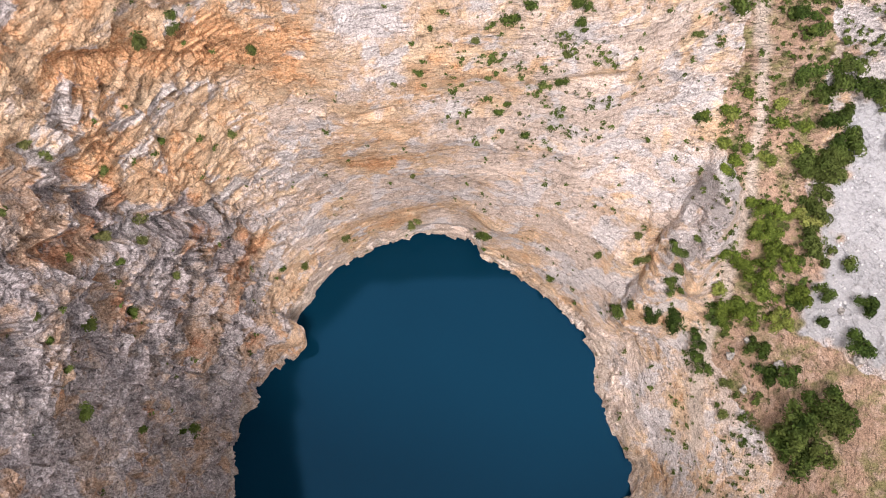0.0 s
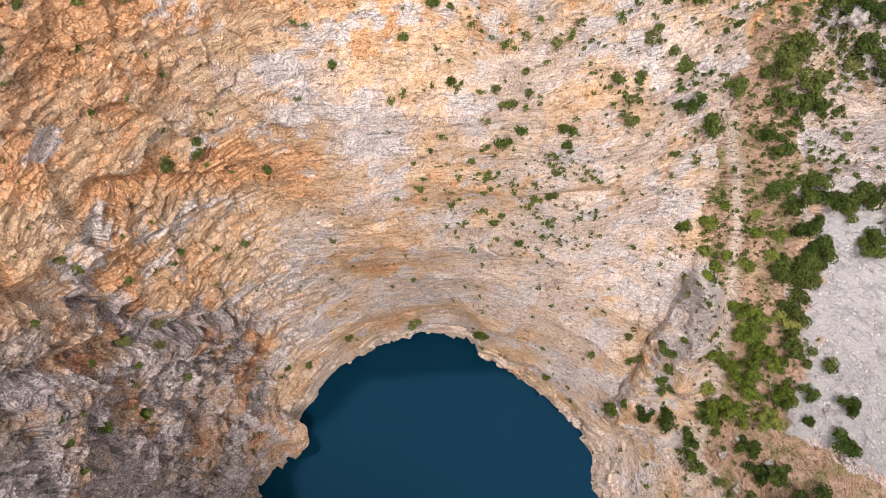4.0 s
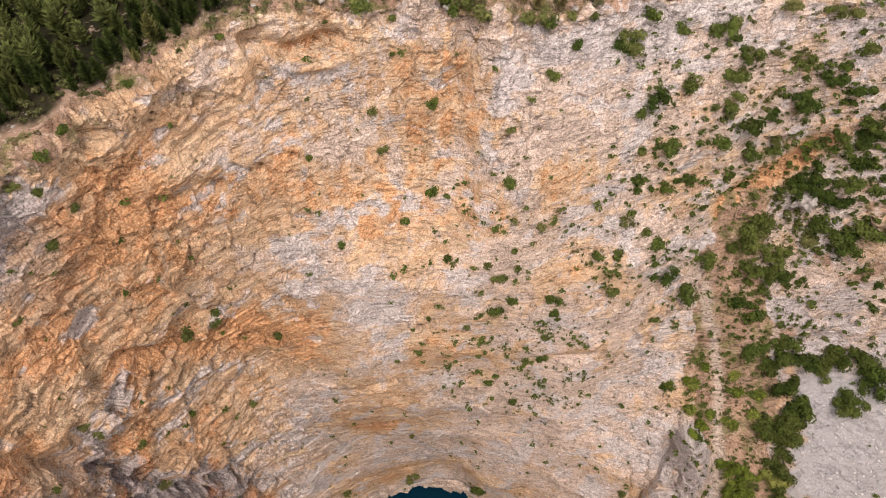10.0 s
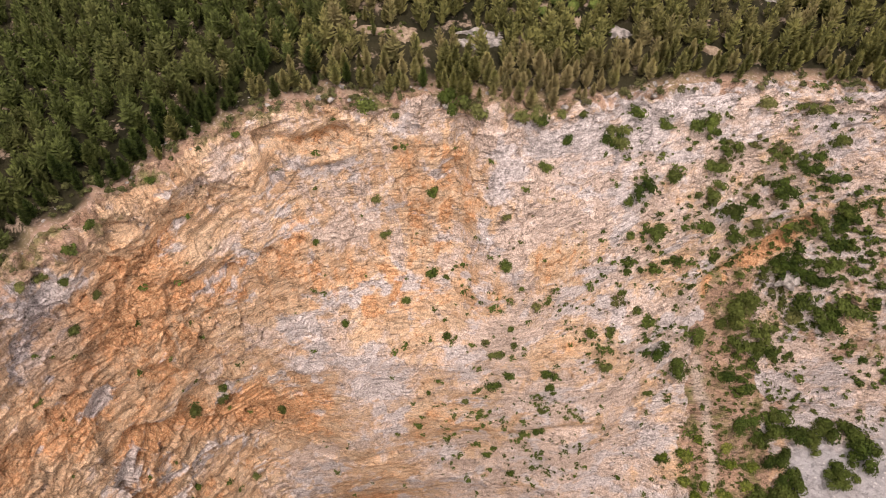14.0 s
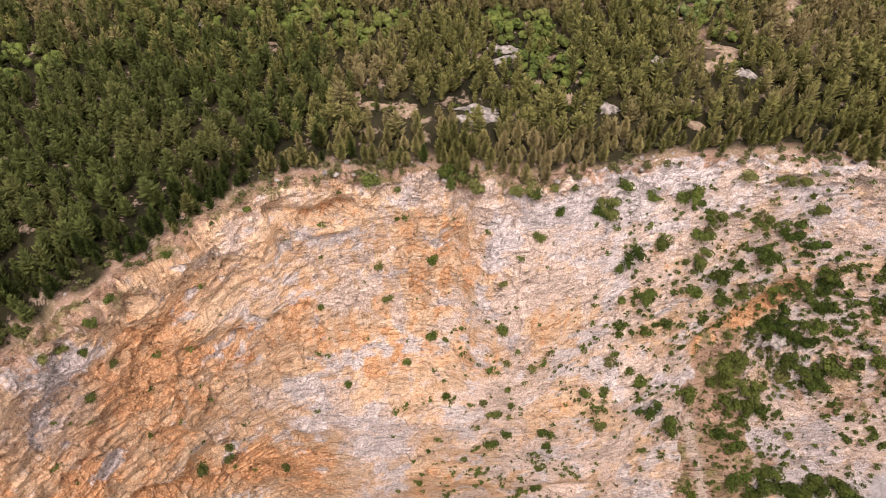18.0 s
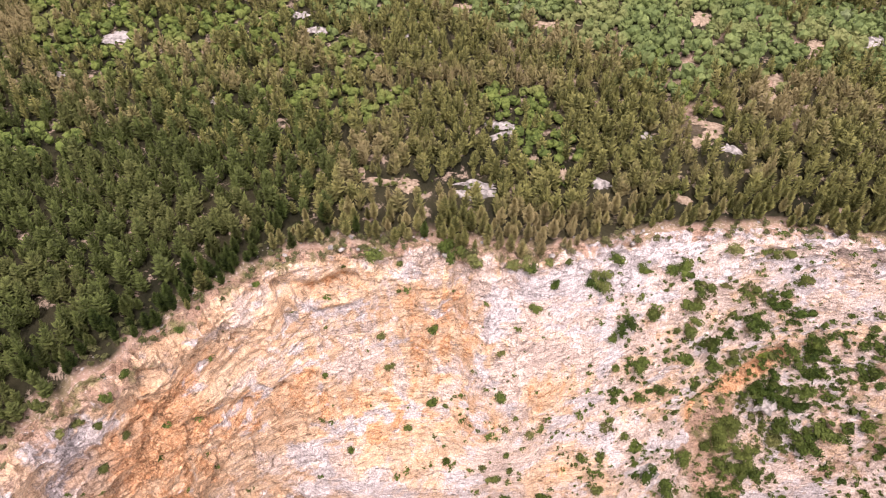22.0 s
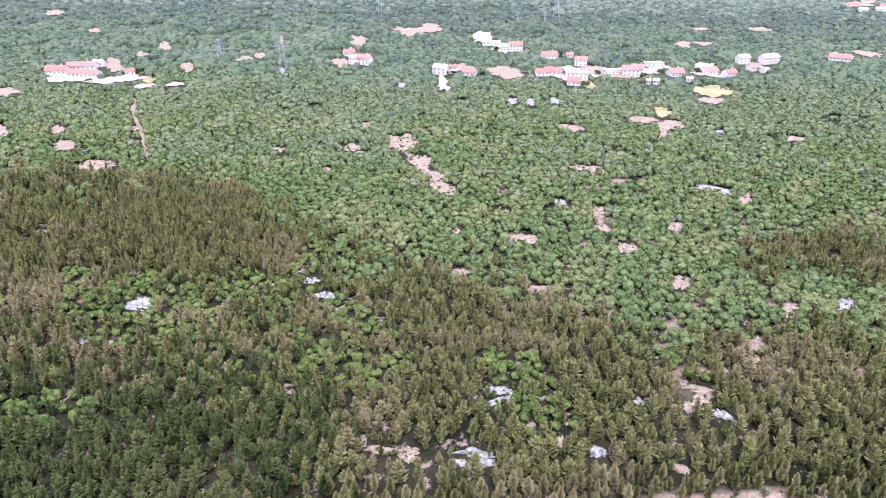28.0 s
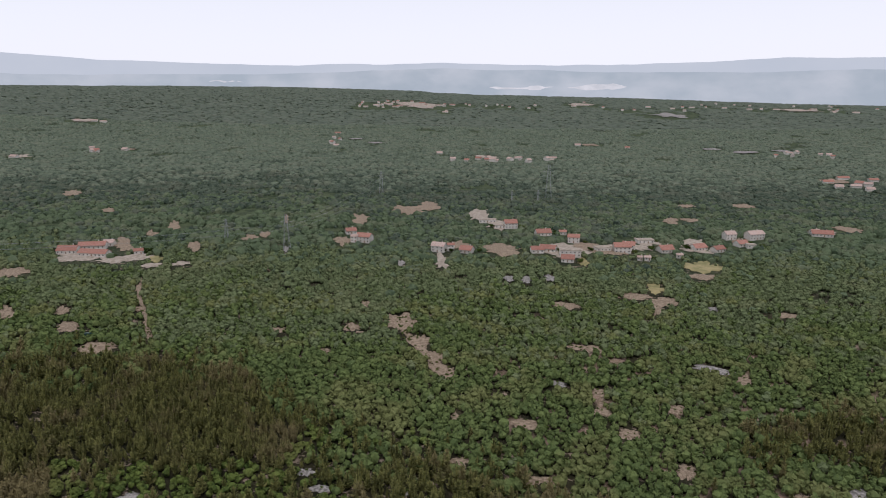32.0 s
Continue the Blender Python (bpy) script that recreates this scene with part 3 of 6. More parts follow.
disp += carve_path(((20, 100, 96), (60, 98, 104)), 1.6, -1.2) + carve_path(((104, 128, 140), (112, 126, 144)), 3.5, 4.0)
# a buttress that stands proud of the wall east of its fault
fault_s = ((P[:, 0] - 78) * 36 - (P[:, 1] - 86) * 18) / 40.2 + 1.6 * value_noise(P / 5, 28)
fault_u = ((P[:, 0] - 78) * -18 + (P[:, 1] - 86) * -36) / 40.2 + 2.0 * value_noise(P / 6, 29)
buttress = smooth_step(-0.3, 1.0, fault_s) * smooth_step(15, 8, fault_s) * smooth_step(-4, 1, fault_u) * smooth_step(44, 30, fault_u)
disp = disp + buttress * (5.0 + 1.6 * f1 + 0.8 * f2)
fade = 0.4 + 0.6 * smooth_step(nrow - 1, nrow - 4, row)
disp = disp + smooth_step(nrow - 14, nrow - 9, row) * (0.8 * f2 + 0.5 * small + 0.7 * f1)
P = P + N * (disp * fade)[:, None]
cliff_me = mesh_of("cliff_wall", P, grid_faces(nrow, ncol, True), smooth=False)

# stains, soil and rubble on the wall
upper = smooth_step(40, -50, P[:, 0]) * smooth_step(85, 125, P[:, 2])
ochre = 0.08 + 0.16 * smooth_step(20, -45, P[:, 0]) + 0.20 * upper + 0.30 * value_noise(P / 22, 90) + 0.26 * value_noise(q / 8, 91)
ochre = ochre + crag * (0.60 * np.clip(value_noise(P / 7, 93), 0, 1) - 0.12)
washed = smooth_step(140, 158, P[:, 2]) * smooth_step(-48, -28, P[:, 0]) * smooth_step(60, 35, P[:, 0])
Pw = P + 6.0 * np.stack([value_noise(P / 9, 97), value_noise(P / 9, 98), value_noise(P / 9, 99)], 1) + 2.0 * np.stack([value_noise(P / 3, 87), value_noise(P / 3, 88), value_noise(P / 3, 89)], 1)


seam = np.max([along_line(P, a, b, 4.2) for a, b in (((84, 129, 136), (96, 136, 143)), ((96, 136, 143), (110, 141, 153)))], 0)
ochre = ochre + 1.1 * seam


def stain(amount, x, y, z, rx, ry, rz):
    """Ochre that has seeped out of the rock round a place, or less than elsewhere where the amount is below 0."""
    global ochre
    ochre = ochre + amount * gauss(Pw, (x, y, z), (rx, ry, rz))


# the ledges and seams of the left wall
for where_x, where_y, where_z, amount in ((-57, 96, 120, 0.7), (-44, 98, 115, 0.5), (-63, 92, 124, 0.4), (-70, 91, 161, 0.4), (-76, 92, 180, 0.35), (-84, 70, 160, 0.4), (-80, 77, 139, 0.5)):
    stain(amount, where_x, where_y, where_z, 11, 11, 7)
for where_x, where_y, where_z, amount in ((-74, 45, 68, 0.8), (-76, 34, 50, 0.8), (-80, 33, 96, 0.7), (-85, 47, 128, 0.8), (-84, 49, 108, 0.6), (-72, 62, 80, 0.5), (-66, 62, 74, 0.6), (-78, 12, 78, 0.35)):
    stain(amount, where_x, where_y, where_z, 5, 7, 9)
# seeps on the middle wall
stain(0.6, -33, 132, 190, 9, 30, 3.5)
stain(0.7, 4, 134, 187, 3, 30, 6)
stain(0.3, -4, 134, 182, 10, 30, 6)
stain(0.45, -12, 118, 156, 3, 30, 11)
stain(0.4, -3, 122, 160, 2.5, 30, 11)
stain(0.35, -7, 128, 170, 6, 30, 5)
stain(0.3, -41, 116, 163, 12, 30, 9)
stain(0.5, -22, 112, 147, 3, 30, 4)
stain(0.4, 32, 124, 172, 4, 30, 9)
stain(0.35, 31, 119, 160, 9, 30, 8)
stain(0.55, 16, 99, 102, 25, 14, 2.8)
stain(0.4, 0, 98, 95, 12, 10, 3.5)
stain(0.45, -20, 90, 68, 14, 10, 4.5)
stain(0.3, -30, 89, 71, 10, 8, 5)
stain(0.6, 81, 72, 65, 4, 6, 7)
# slabs that stayed grey
stain(-0.9, -18, 102, 123, 5.5, 6, 4.5)
stain(-0.8, -26, 113, 152, 9, 8, 1.2)
stain(-0.8, -30, 120, 168, 7, 30, 1.8)
stain(-0.9, -17, 117, 155, 2, 30, 3)
stain(-0.9, -9, 118, 158, 1.6, 30, 3)
stain(-0.9, -68, 94, 159, 1.5, 6, 5)
stain(-0.6, -55, 110, 174, 5, 6, 4)
stain(-0.35, -46, 106, 144, 10, 7, 6)
stain(-0.7, -85, 81, 182, 8, 12, 14)
stain(-0.5, 19, 117, 160, 3, 30, 10)
stain(-0.6, 16, 133, 190, 14, 30, 6)
stain(-0.5, 37, 93, 83, 14, 9, 12)
stain(-0.4, 40, 100, 112, 20, 10, 6)
stain(-0.4, 62, 138, 188, 40, 30, 8)
stain(-0.5, 74, 76, 66, 8, 14, 14)
stain(-0.5, -74, 57, 89, 6, 8, 7)
stain(-0.5, -83, 32, 118, 8, 12, 12)
stain(-0.45, -71, 37, 34, 9, 10, 12)
stain(-0.3, -82, 12, 110, 8, 12, 30)
# where all rock colours turn darker, mostly on the western crag
darkened = np.clip(crag * (0.95 + 0.4 * value_noise(P / 9, 84)) + 0.9 * gauss(Pw, (-86, 80, 182), (9, 14, 18)) + 0.35 * knob + 0.2 * smooth_step(84, 100, P[:, 0]), 0, 1)
bare = -0.35 * seam + 0.12 * buttress + 0.02 * knob + 0.08 * smooth_step(182, 191, P[:, 2]) * smooth_step(6, 26, P[:, 0]) + 0.13 * crag + 0.03 * smooth_step(20, 50, P[:, 0]) + 0.03 * value_noise(P / 14, 86) + 0.05 * smooth_step(-5, -35, P[:, 0]) * (0.5 + 1.6 * value_noise(q / 9, 81)) + 0.07 * smooth_step(-78, -86, P[:, 0]) * smooth_step(70, 80, P[:, 1])
x, y, z = P.T
wobble = 4.0 * value_noise(P / 7, 95) + 2.2 * value_noise(P / 2.3, 96)
scree = smooth_step(-1.5, 1.5, x - np.interp(y, [-40, 10, 30, 39, 53, 67, 82, 97, 110], [150, 140, 124, 111, 112, 114, 115, 117, 126]) + wobble) * smooth_step(3, -3, y - 101 + wobble)
strip = smooth_step(-1, 2, x - np.interp(y, [0, 28, 49, 61, 78, 85, 98, 118, 130], [100, 90, 86, 91, 89, 84, 79, 79, 82]) + 0.6 * wobble)
strip = strip * smooth_step(2, -2, x - np.interp(y, [20, 38, 58, 78, 93, 101, 118, 134], [128, 113, 113, 108, 109, 108, 98, 96]) + 0.6 * wobble)
soil = strip * (1 - scree) * smooth_step(150, 128, z + wobble)
broken = smooth_step(84, 96, x) * smooth_step(98, 108, y) * smooth_step(90, 100, z) * smooth_step(182, 158, z) * (1 - scree)
soil = soil + broken * (1 - np.clip(1.5 * seam, 0, 1)) * (0.30 + 0.45 * value_noise(P / 11, 83) + 0.2 * value_noise(P / 4, 82))
soil = soil + smooth_step(nrow - 15, nrow - 6, row + wobble) * (0.52 + 0.2 * smooth_step(60, 20, x))
flat = P * (1, 1, 0)
track = 0
WAY = ((82, 116), (90, 99), (92, 84), (91, 65), (91, 55), (88, 42), (86, 31), (83, 19), (82, 6))
for a, b in zip(WAY, WAY[1:]):
    track = np.maximum(track, along_line(flat + np.stack([0.25 * wobble, 0 * x, 0 * x], 1), (*a, 0), (*b, 0), 1.4 if a[1] > 40 else 1.9) * smooth_step(20, 30, z))
pale = smooth_step(9, 2, z + wobble * 1.5) * 0.75
for key, value in (("tone", t1 * 0.6 + t2 * 0.4), ("ochre", ochre), ("bare", bare), ("slick", slick), ("soil", soil), ("scree", scree), ("path", np.clip(1.6 * track, 0, 0.95)), ("pale", pale), ("darkened", darkened), ("washed", washed)):
    attribute(cliff_me, key, value)
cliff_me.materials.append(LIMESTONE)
cliff = tagged(new("cliff_wall", cliff_me), "steep sinkhole wall of grey and ochre limestone", "cliff", kind="structure")

def density_of(x, y):
    return value_noise(np.stack([x / 6, y / 6, x * 0], 1), 66)


# ---- the land, one sheet to the horizon ----
edge = P.reshape(nrow, ncol, 3)[-1]
er = np.hypot(edge[:, 0] - AXIS[0], edge[:, 1] - AXIS[1])
rings, wooded, under = [edge], [edge[:, 0] * 0], [edge[:, 0] * 0]
for g in np.r_[np.linspace(0.0, 1, 120)[1:]]:
    away = 260 * g + 4600 * g**4
    rr = np.minimum(er + away, 4900 * g + er * (1 - g) + 0 * er) if g > 0.97 else er + away
    x, y = AXIS[0] + rr * sa, AXIS[1] + rr * ca
    w = smooth_step(0, 45, rr - er)
    z = edge[:, 2] * (1 - w) + plateau(x, y) * w
    rings.append(np.stack([x, y, z], -1))
    open_oak = smooth_step(-0.05, 0.2, x / np.maximum(y, 1)) * smooth_step(205, 240, y + 0.25 * x) * smooth_step(520, 380, y)
    bare_gap = smooth_step(0.42, 0.6, value_noise(np.stack([x / 7, y / 7, 0 * x], 1), 34) + 0.4 * value_noise(np.stack([x / 3, y / 3, 0 * x], 1), 35))
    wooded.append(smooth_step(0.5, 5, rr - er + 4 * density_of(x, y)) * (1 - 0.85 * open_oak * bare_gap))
    under.append(smooth_step(500, 800, rr))
land = np.concatenate(rings)
ground_me = mesh_of("ground", land, grid_faces(len(rings), ncol, True))
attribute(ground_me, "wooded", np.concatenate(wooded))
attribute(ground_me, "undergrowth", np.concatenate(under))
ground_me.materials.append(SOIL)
ground = tagged(new("ground", ground_me), "reddish stony karst soil with dry grass", "ground", kind="structure")


def height_at(x, y):
    """Height of the land outside the sinkhole, for arrays."""
    x, y = np.asarray(x, float), np.asarray(y, float)
    az = np.degrees(np.arctan2(x - AXIS[0], y - AXIS[1]))
    order = np.argsort(AZ)
    e_r, e_z = np.interp(az, AZ[order], er[order]), np.interp(az, AZ[order], edge[order, 2])
    r = np.hypot(x - AXIS[0], y - AXIS[1])
    w = smooth_step(0, 45, r - e_r)
    return e_z * (1 - w) + plateau(x, y) * w, r - e_r


# ---- water ----
bm = bmesh.new()
bm.faces.new([bm.verts.new((95 * math.sin(t), 20 + 95 * math.cos(t), 0)) for t in -np.radians(np.arange(0, 360, 4))])
water_me = bpy.data.meshes.new("lake_water")
bm.to_mesh(water_me)
water_me.materials.append(WATER)
lake = tagged(new("lake_water", water_me), "still dark blue lake at the foot of the cliffs", "water", kind="structure")

# ---- plants ----
def joined(pieces):
    """Several (verts, triangles) as one."""
    v, f, n = [], [], 0
    for a, b in pieces:
        v.append(a)
        f.append(b + n)
        n += len(a)
    return np.concatenate(v), np.concatenate(f)


def spray(p, n, w, rng, long=0.6):
    """A tuft of foliage at p that faces n: four small triangles round a raised middle."""
    t = np.cross(n, rng.normal(size=3))
    t /= np.linalg.norm(t) + 1e-9
    b = np.cross(n, t)
    return (np.array([p - t * w, p - b * w * long, p + t * w, p + b * w * long, p + n * w * 0.45]), np.array([(0, 1, 4), (1, 2, 4), (2, 3, 4), (3, 0, 4)]))


def pine_crown(whorls, blades, seed, thin=1.0):
    """A pine's crown, about 1 high and 0.6 wide: spiky branches in whorls that reach up and out, with gaps between."""
    rng = np.random.RandomState(seed)
    fat = rng.uniform(0.85, 1.15)
    v, f = [], []
    for k in range(whorls):
        u = (k + 0.6 * rng.rand()) / whorls
        start = rng.rand() * 6.28
        for b in range(blades):
            a = start + (b + 0.6 * rng.rand()) * 6.283 / blades
            r = fat * (0.31 * (1 - u) ** 0.6 * (0.62 + 0.38 * min(1.0, u / 0.22)) + 0.03) * rng.uniform(0.65, 1.2)
            z = 0.10 + 0.74 * u + rng.uniform(-0.03, 0.03)
            out, side = np.array((math.cos(a), math.sin(a), 0)), np.array((-math.sin(a), math.cos(a), 0))
            w = thin * (0.022 + r * rng.uniform(0.10, 0.17))
            tip = out * r + (0, 0, z + r * rng.uniform(0.25, 0.75))
            mid = out * r * 0.6 + (0, 0, z + 0.02)
            n = len(v)
            v += [np.array((0, 0, z)), mid + side * w + (0, 0, 0.03), tip, mid - side * w + (0, 0, 0.03)]
            f += [(n, n + 1, n + 2), (n, n + 2, n + 3)]
    m = 5
    a = np.arange(m) * 2 * np.pi / m
    n = len(v)
    v += list(np.concatenate([np.stack([0.11 * np.cos(a), 0.11 * np.sin(a), 0 * a + 0.12], 1), [(0, 0, 0.97)]]))
    f += [(n + k, n + (k + 1) % m, n + m) for k in range(m)]
    return np.array(v), np.array(f)


_ico = bmesh.new()
bmesh.ops.create_icosphere(_ico, subdivisions=1, radius=1)
ICO_V = np.array([v.co[:] for v in _ico.verts])
ICO_F = np.array([[v.index for v in f.verts] for f in _ico.faces])
_ico.free()


def leafy_crown(sprays, seed, leaf, body):
    """A broadleaf crown, about 1 high and 1 wide: sprays of leaves on uneven lobes."""
    rng = np.random.RandomState(seed)
    lobes = [(0.20 * rng.uniform(-1, 1), 0.20 * rng.uniform(-1, 1), rng.uniform(0.40, 0.62), rng.uniform(0.22, 0.32)) for _ in range(3)]
    pieces = []
    for k in range(sprays):
        cx, cy, cz, s = lobes[k % 3]
        d = rng.normal(size=3)
        d[2] = abs(d[2]) * 0.9 + 0.1
        d /= np.linalg.norm(d)
        v, f = spray(np.array((cx, cy, cz)) + d * s * rng.uniform(0.7, 1.15), d + rng.normal(size=3) * 0.45, leaf * rng.uniform(0.7, 1.3), rng, 0.7)
        # a folded pair of triangles is enough from afar
        v, f = np.array([v[0], v[1] + 0.3 * (v[4] - v[1]), v[2], v[3] + 0.3 * (v[4] - v[3])]), np.array([(0, 1, 2), (0, 2, 3)])
        pieces.append((v, f))
    pieces.append((ICO_V * body * (1, 1, 0.85) * rng.uniform(0.78, 1.2, (len(ICO_V), 1)) + (0, 0, 0.45), ICO_F))
    return joined(pieces)


def dome(seed):
    """A far crown, about 0.8 across and 0.75 high: an uneven cap with its skirt in the canopy below."""
    rng = np.random.RandomState(seed)
    a = np.arange(5) * 2 * np.pi / 5 + rng.rand(5) * 0.6
    r = rng.uniform(0.75, 1.25, (2, 5))
    low = np.stack([0.42 * r[0] * np.cos(a), 0.42 * r[0] * np.sin(a), 0 * a], 1)
    mid = np.stack([0.34 * r[1] * np.cos(a + 0.5), 0.34 * r[1] * np.sin(a + 0.5), rng.uniform(0.36, 0.60, 5)], 1)
    i = np.arange(5)
    j = (i + 1) % 5
    f = np.concatenate([np.stack([i, j, 5 + i], 1), np.stack([j, 5 + j, 5 + i], 1), np.stack([5 + i, 5 + j, 0 * i + 10], 1)])
    return np.concatenate([low, mid, [(rng.uniform(-0.1, 0.1), rng.uniform(-0.1, 0.1), rng.uniform(0.64, 0.8))]]), f


def leaf_bush(leaves, seed, size=0.17, lobe_count=5, cores=5):
    """A bush, about 1 across: leaf sprays set on an uneven dome, with gaps."""
    rng = np.random.RandomState(seed)
    spread, girth = (0.25, 1.0) if lobe_count < 7 else (0.36, 0.72)
    lobes = [(spread * rng.uniform(-1, 1), spread * rng.uniform(-1, 1), rng.uniform(0.15, 0.42), girth * rng.uniform(0.2, 0.32)) for _ in range(lobe_count)]
    pieces = []
    for k in range(leaves):
        cx, cy, cz, s = lobes[rng.randint(lobe_count)]
        d = rng.normal(size=3)
        d[2] = abs(d[2]) if rng.rand() < 0.8 else d[2]
        d /= np.linalg.norm(d)
        p = np.array((cx, cy, cz)) + d * s * rng.uniform(0.75, 1.05)
        n = d + rng.normal(size=3) * 0.55
        n /= np.linalg.norm(n)
        t = np.cross(n, rng.normal(size=3))
        t /= np.linalg.norm(t)
        b = np.cross(n, t)
        w = size * rng.uniform(0.6, 1.3)
        pieces.append((np.array([p - t * w, p - b * w * 0.6 + n * w * 0.3, p + t * w, p + b * w * 0.6 + n * w * 0.3]), np.array([(0, 1, 2), (0, 2, 3)])))
    for cx, cy, cz, s in lobes[:cores]:
        pieces.append((ICO_V * s * 0.62 * rng.uniform(0.8, 1.15, (len(ICO_V), 1)) + (cx, cy, cz), ICO_F))
    return joined(pieces)


def trunk_piece(height, radius, sides=5):
    a = np.arange(sides) * 2 * np.pi / sides
    low = np.stack([radius * np.cos(a), radius * np.sin(a), 0 * a - 0.05 * height], 1)
    v = np.concatenate([low, low * (0.35, 0.35, 1) + (0, 0, height * 1.05)])
    i = np.arange(sides)
    j = (i + 1) % sides
    return v, np.concatenate([np.stack([i, j, j + sides], 1), np.stack([i, j + sides, i + sides], 1)])


def scattered(name, variants, places, widths, heights, mat, label, category, seed):
    """Many plants that nobody could count, in one mesh."""
    rng = np.random.RandomState(seed)
    vs, fs, n = [], [], 0
    pick = rng.randint(len(variants), size=len(places))
    for k, (v, f) in enumerate(variants):
        sel = np.nonzero(pick == k)[0]
        if not len(sel):
            continue
        a = rng.rand(len(sel)) * 6.283
        c, s = np.cos(a)[:, None], np.sin(a)[:, None]
        w, h = widths[sel][:, None], heights[sel][:, None]
        x, y, z = v[:, 0][None] * w, v[:, 1][None] * w, v[:, 2][None] * h
        lean = rng.normal(size=(len(sel), 2)) * 0.05
        co = np.stack([x * c - y * s + lean[:, :1] * z, x * s + y * c + lean[:, 1:] * z, z], -1) + places[sel][:, None]
        vs.append(co.reshape(-1, 3))
        fs.append((f[None] + (n + np.arange(len(sel)) * len(v))[:, None, None]).reshape(-1, 3))
        n += len(sel) * len(v)
    me = mesh_of(name, np.concatenate(vs), np.concatenate(fs), smooth=False)
    me.materials.append(mat)
    return tagged(new(name, me), label, category, kind="stuff")


def part(name, geometry, mat, parent, label="", smooth=False):
    """One mesh object under a thing or a part, from a bmesh or from (verts, faces)."""
    if isinstance(geometry, bmesh.types.BMesh):
        me = bpy.data.meshes.new(name)
        geometry.to_mesh(me)
        geometry.free()
    elif isinstance(geometry, tuple):
        me = mesh_of(name, *geometry, smooth=smooth)
    else:
        me = geometry
    if mat and not me.materials:
        me.materials.append(mat)
    ob = new(name, me)
    ob.parent = parent
    if label:
        ob["label"] = label
    return ob


def inside(x, y, ring):
    """Which points lie within a closed outline."""
    hit = np.zeros(len(x), bool)
    for (x0, y0), (x1, y1) in zip(ring, ring[1:] + ring[:1]):
        cross = ((y0 > y) != (y1 > y)) & (x < (x1 - x0) * (y - y0) / (y1 - y0 + 1e-9) + x0)
        hit ^= cross
    return hit


CLEARINGS = []


def clearing(kind, *row):
    """East, north, half length, half width, turn."""
    CLEARINGS.append((*row, kind))


clearing("chalk", 21, 197, 6.3, 2.5, -6)
clearing("dirt", -10, 169, 4.9, 2.3, 3)
clearing("chalk", 11, 168, 7.7, 2.0, -4)
clearing("dirt", -24, 173, 1.6, 3.2, 8)
clearing("dirt", 38, 172, 1.6, 4.0, -12)
clearing("chalk", 49, 169, 3.9, 2.6, -16)
clearing("dirt", 90, 198, 7.9, 2.7, -24)
clearing("dirt", 123, 228, 2.8, 5.9, -28)
clearing("chalk", 67, 191, 2.7, 2.2, -19)
clearing("chalk", 93, 185, 4.9, 2.5, -27)
clearing("dirt", 58, 178, 2.2, 2.2, -18)
clearing("dirt", 73, 164, 3.5, 2.0, -24)
clearing("chalk", -122, 245, 5.9, 4.8, 27)
clearing("chalk", -77, 208, 2.4, 2.1, 20)
clearing("chalk", -132, 219, 2.1, 2.5, 31)
clearing("chalk", -57, 270, 3.5, 3.1, 12)
clearing("chalk", -49, 258, 4.8, 2.9, 11)
clearing("chalk", -14, 258, 1.4, 3.6, 3)
clearing("chalk", -5, 253, 1.4, 3.5, 1)
clearing("dirt", 91, 308, 5.0, 5.9, -16)
clearing("dirt", 123, 336, 4.8, 6.1, -20)
clearing("dirt", 107, 274, 4.0, 7.7, -21)
clearing("dirt", 147, 253, 4.3, 6.1, -30)
clearing("chalk", 174, 259, 4.4, 7.5, -34)
clearing("dirt", -27, 465, 10.1, 15.5, 3)
clearing("dirt", -13, 429, 6.5, 11.2, 2)
clearing("dirt", -2, 402, 5.5, 8.0, 0)
clearing("dirt", 6, 379, 3.3, 8.2, -1)
clearing("dirt", -205, 396, 12.0, 9.9, 27)
clearing("dirt", 93, 417, 11.4, 6.5, -13)
clearing("chalk", 163, 391, 13.5, 5.9, -23)
clearing("dirt", 175, 375, 4.6, 9.3, -25)
clearing("dirt", 86, 354, 3.7, 4.9, -14)
clearing("chalk", 66, 363, 4.4, 4.2, -10)
clearing("dirt", 9, 283, 4.6, 4.4, -2)
clearing("dirt", 42, 319, 7.4, 5.4, -8)
clearing("dirt", 8, 325, 2.3, 5.8, -1)
clearing("dirt", 41, 268, 6.4, 3.1, -9)
clearing("dirt", 84, 331, 5.3, 5.1, -14)
clearing("dirt", -71, 408, 4.8, 5.2, 10)
clearing("dirt", -241, 548, 2.3, 5.7, 24)
clearing("dirt", -222, 497, 2.1, 5.2, 24)
clearing("dirt", -213, 473, 2.4, 5.9, 24)
clearing("dirt", -196, 447, 1.9, 4.7, 24)
clearing("dirt", -184, 423, 1.8, 4.5, 24)
clearing("concrete", -333, 624, 18.4, 20.5, 28)
clearing("concrete", -288, 621, 22.4, 14.8, 25)
clearing("dirt", -356, 566, 13.0, 20.1, 32)
clearing("dirt", -16, 948, 18.3, 21.9, 1)
clearing("concrete", 73, 820, 21.3, 29.5, -5)
clearing("concrete", 125, 694, 23.9, 32.4, -10)
clearing("grass", 136, 650, 6.4, 16.1, -12)
clearing("dirt", 157, 712, 17.5, 22.6, -12)
clearing("dirt", 178, 703, 17.3, 22.1, -14)
clearing("concrete", 225, 747, 15.9, 21.7, -17)
clearing("concrete", 276, 743, 12.2, 30.5, -20)
clearing("dirt", 321, 884, 11.5, 13.8, -20)
clearing("concrete", 443, 790, 16.8, 18.9, -29)
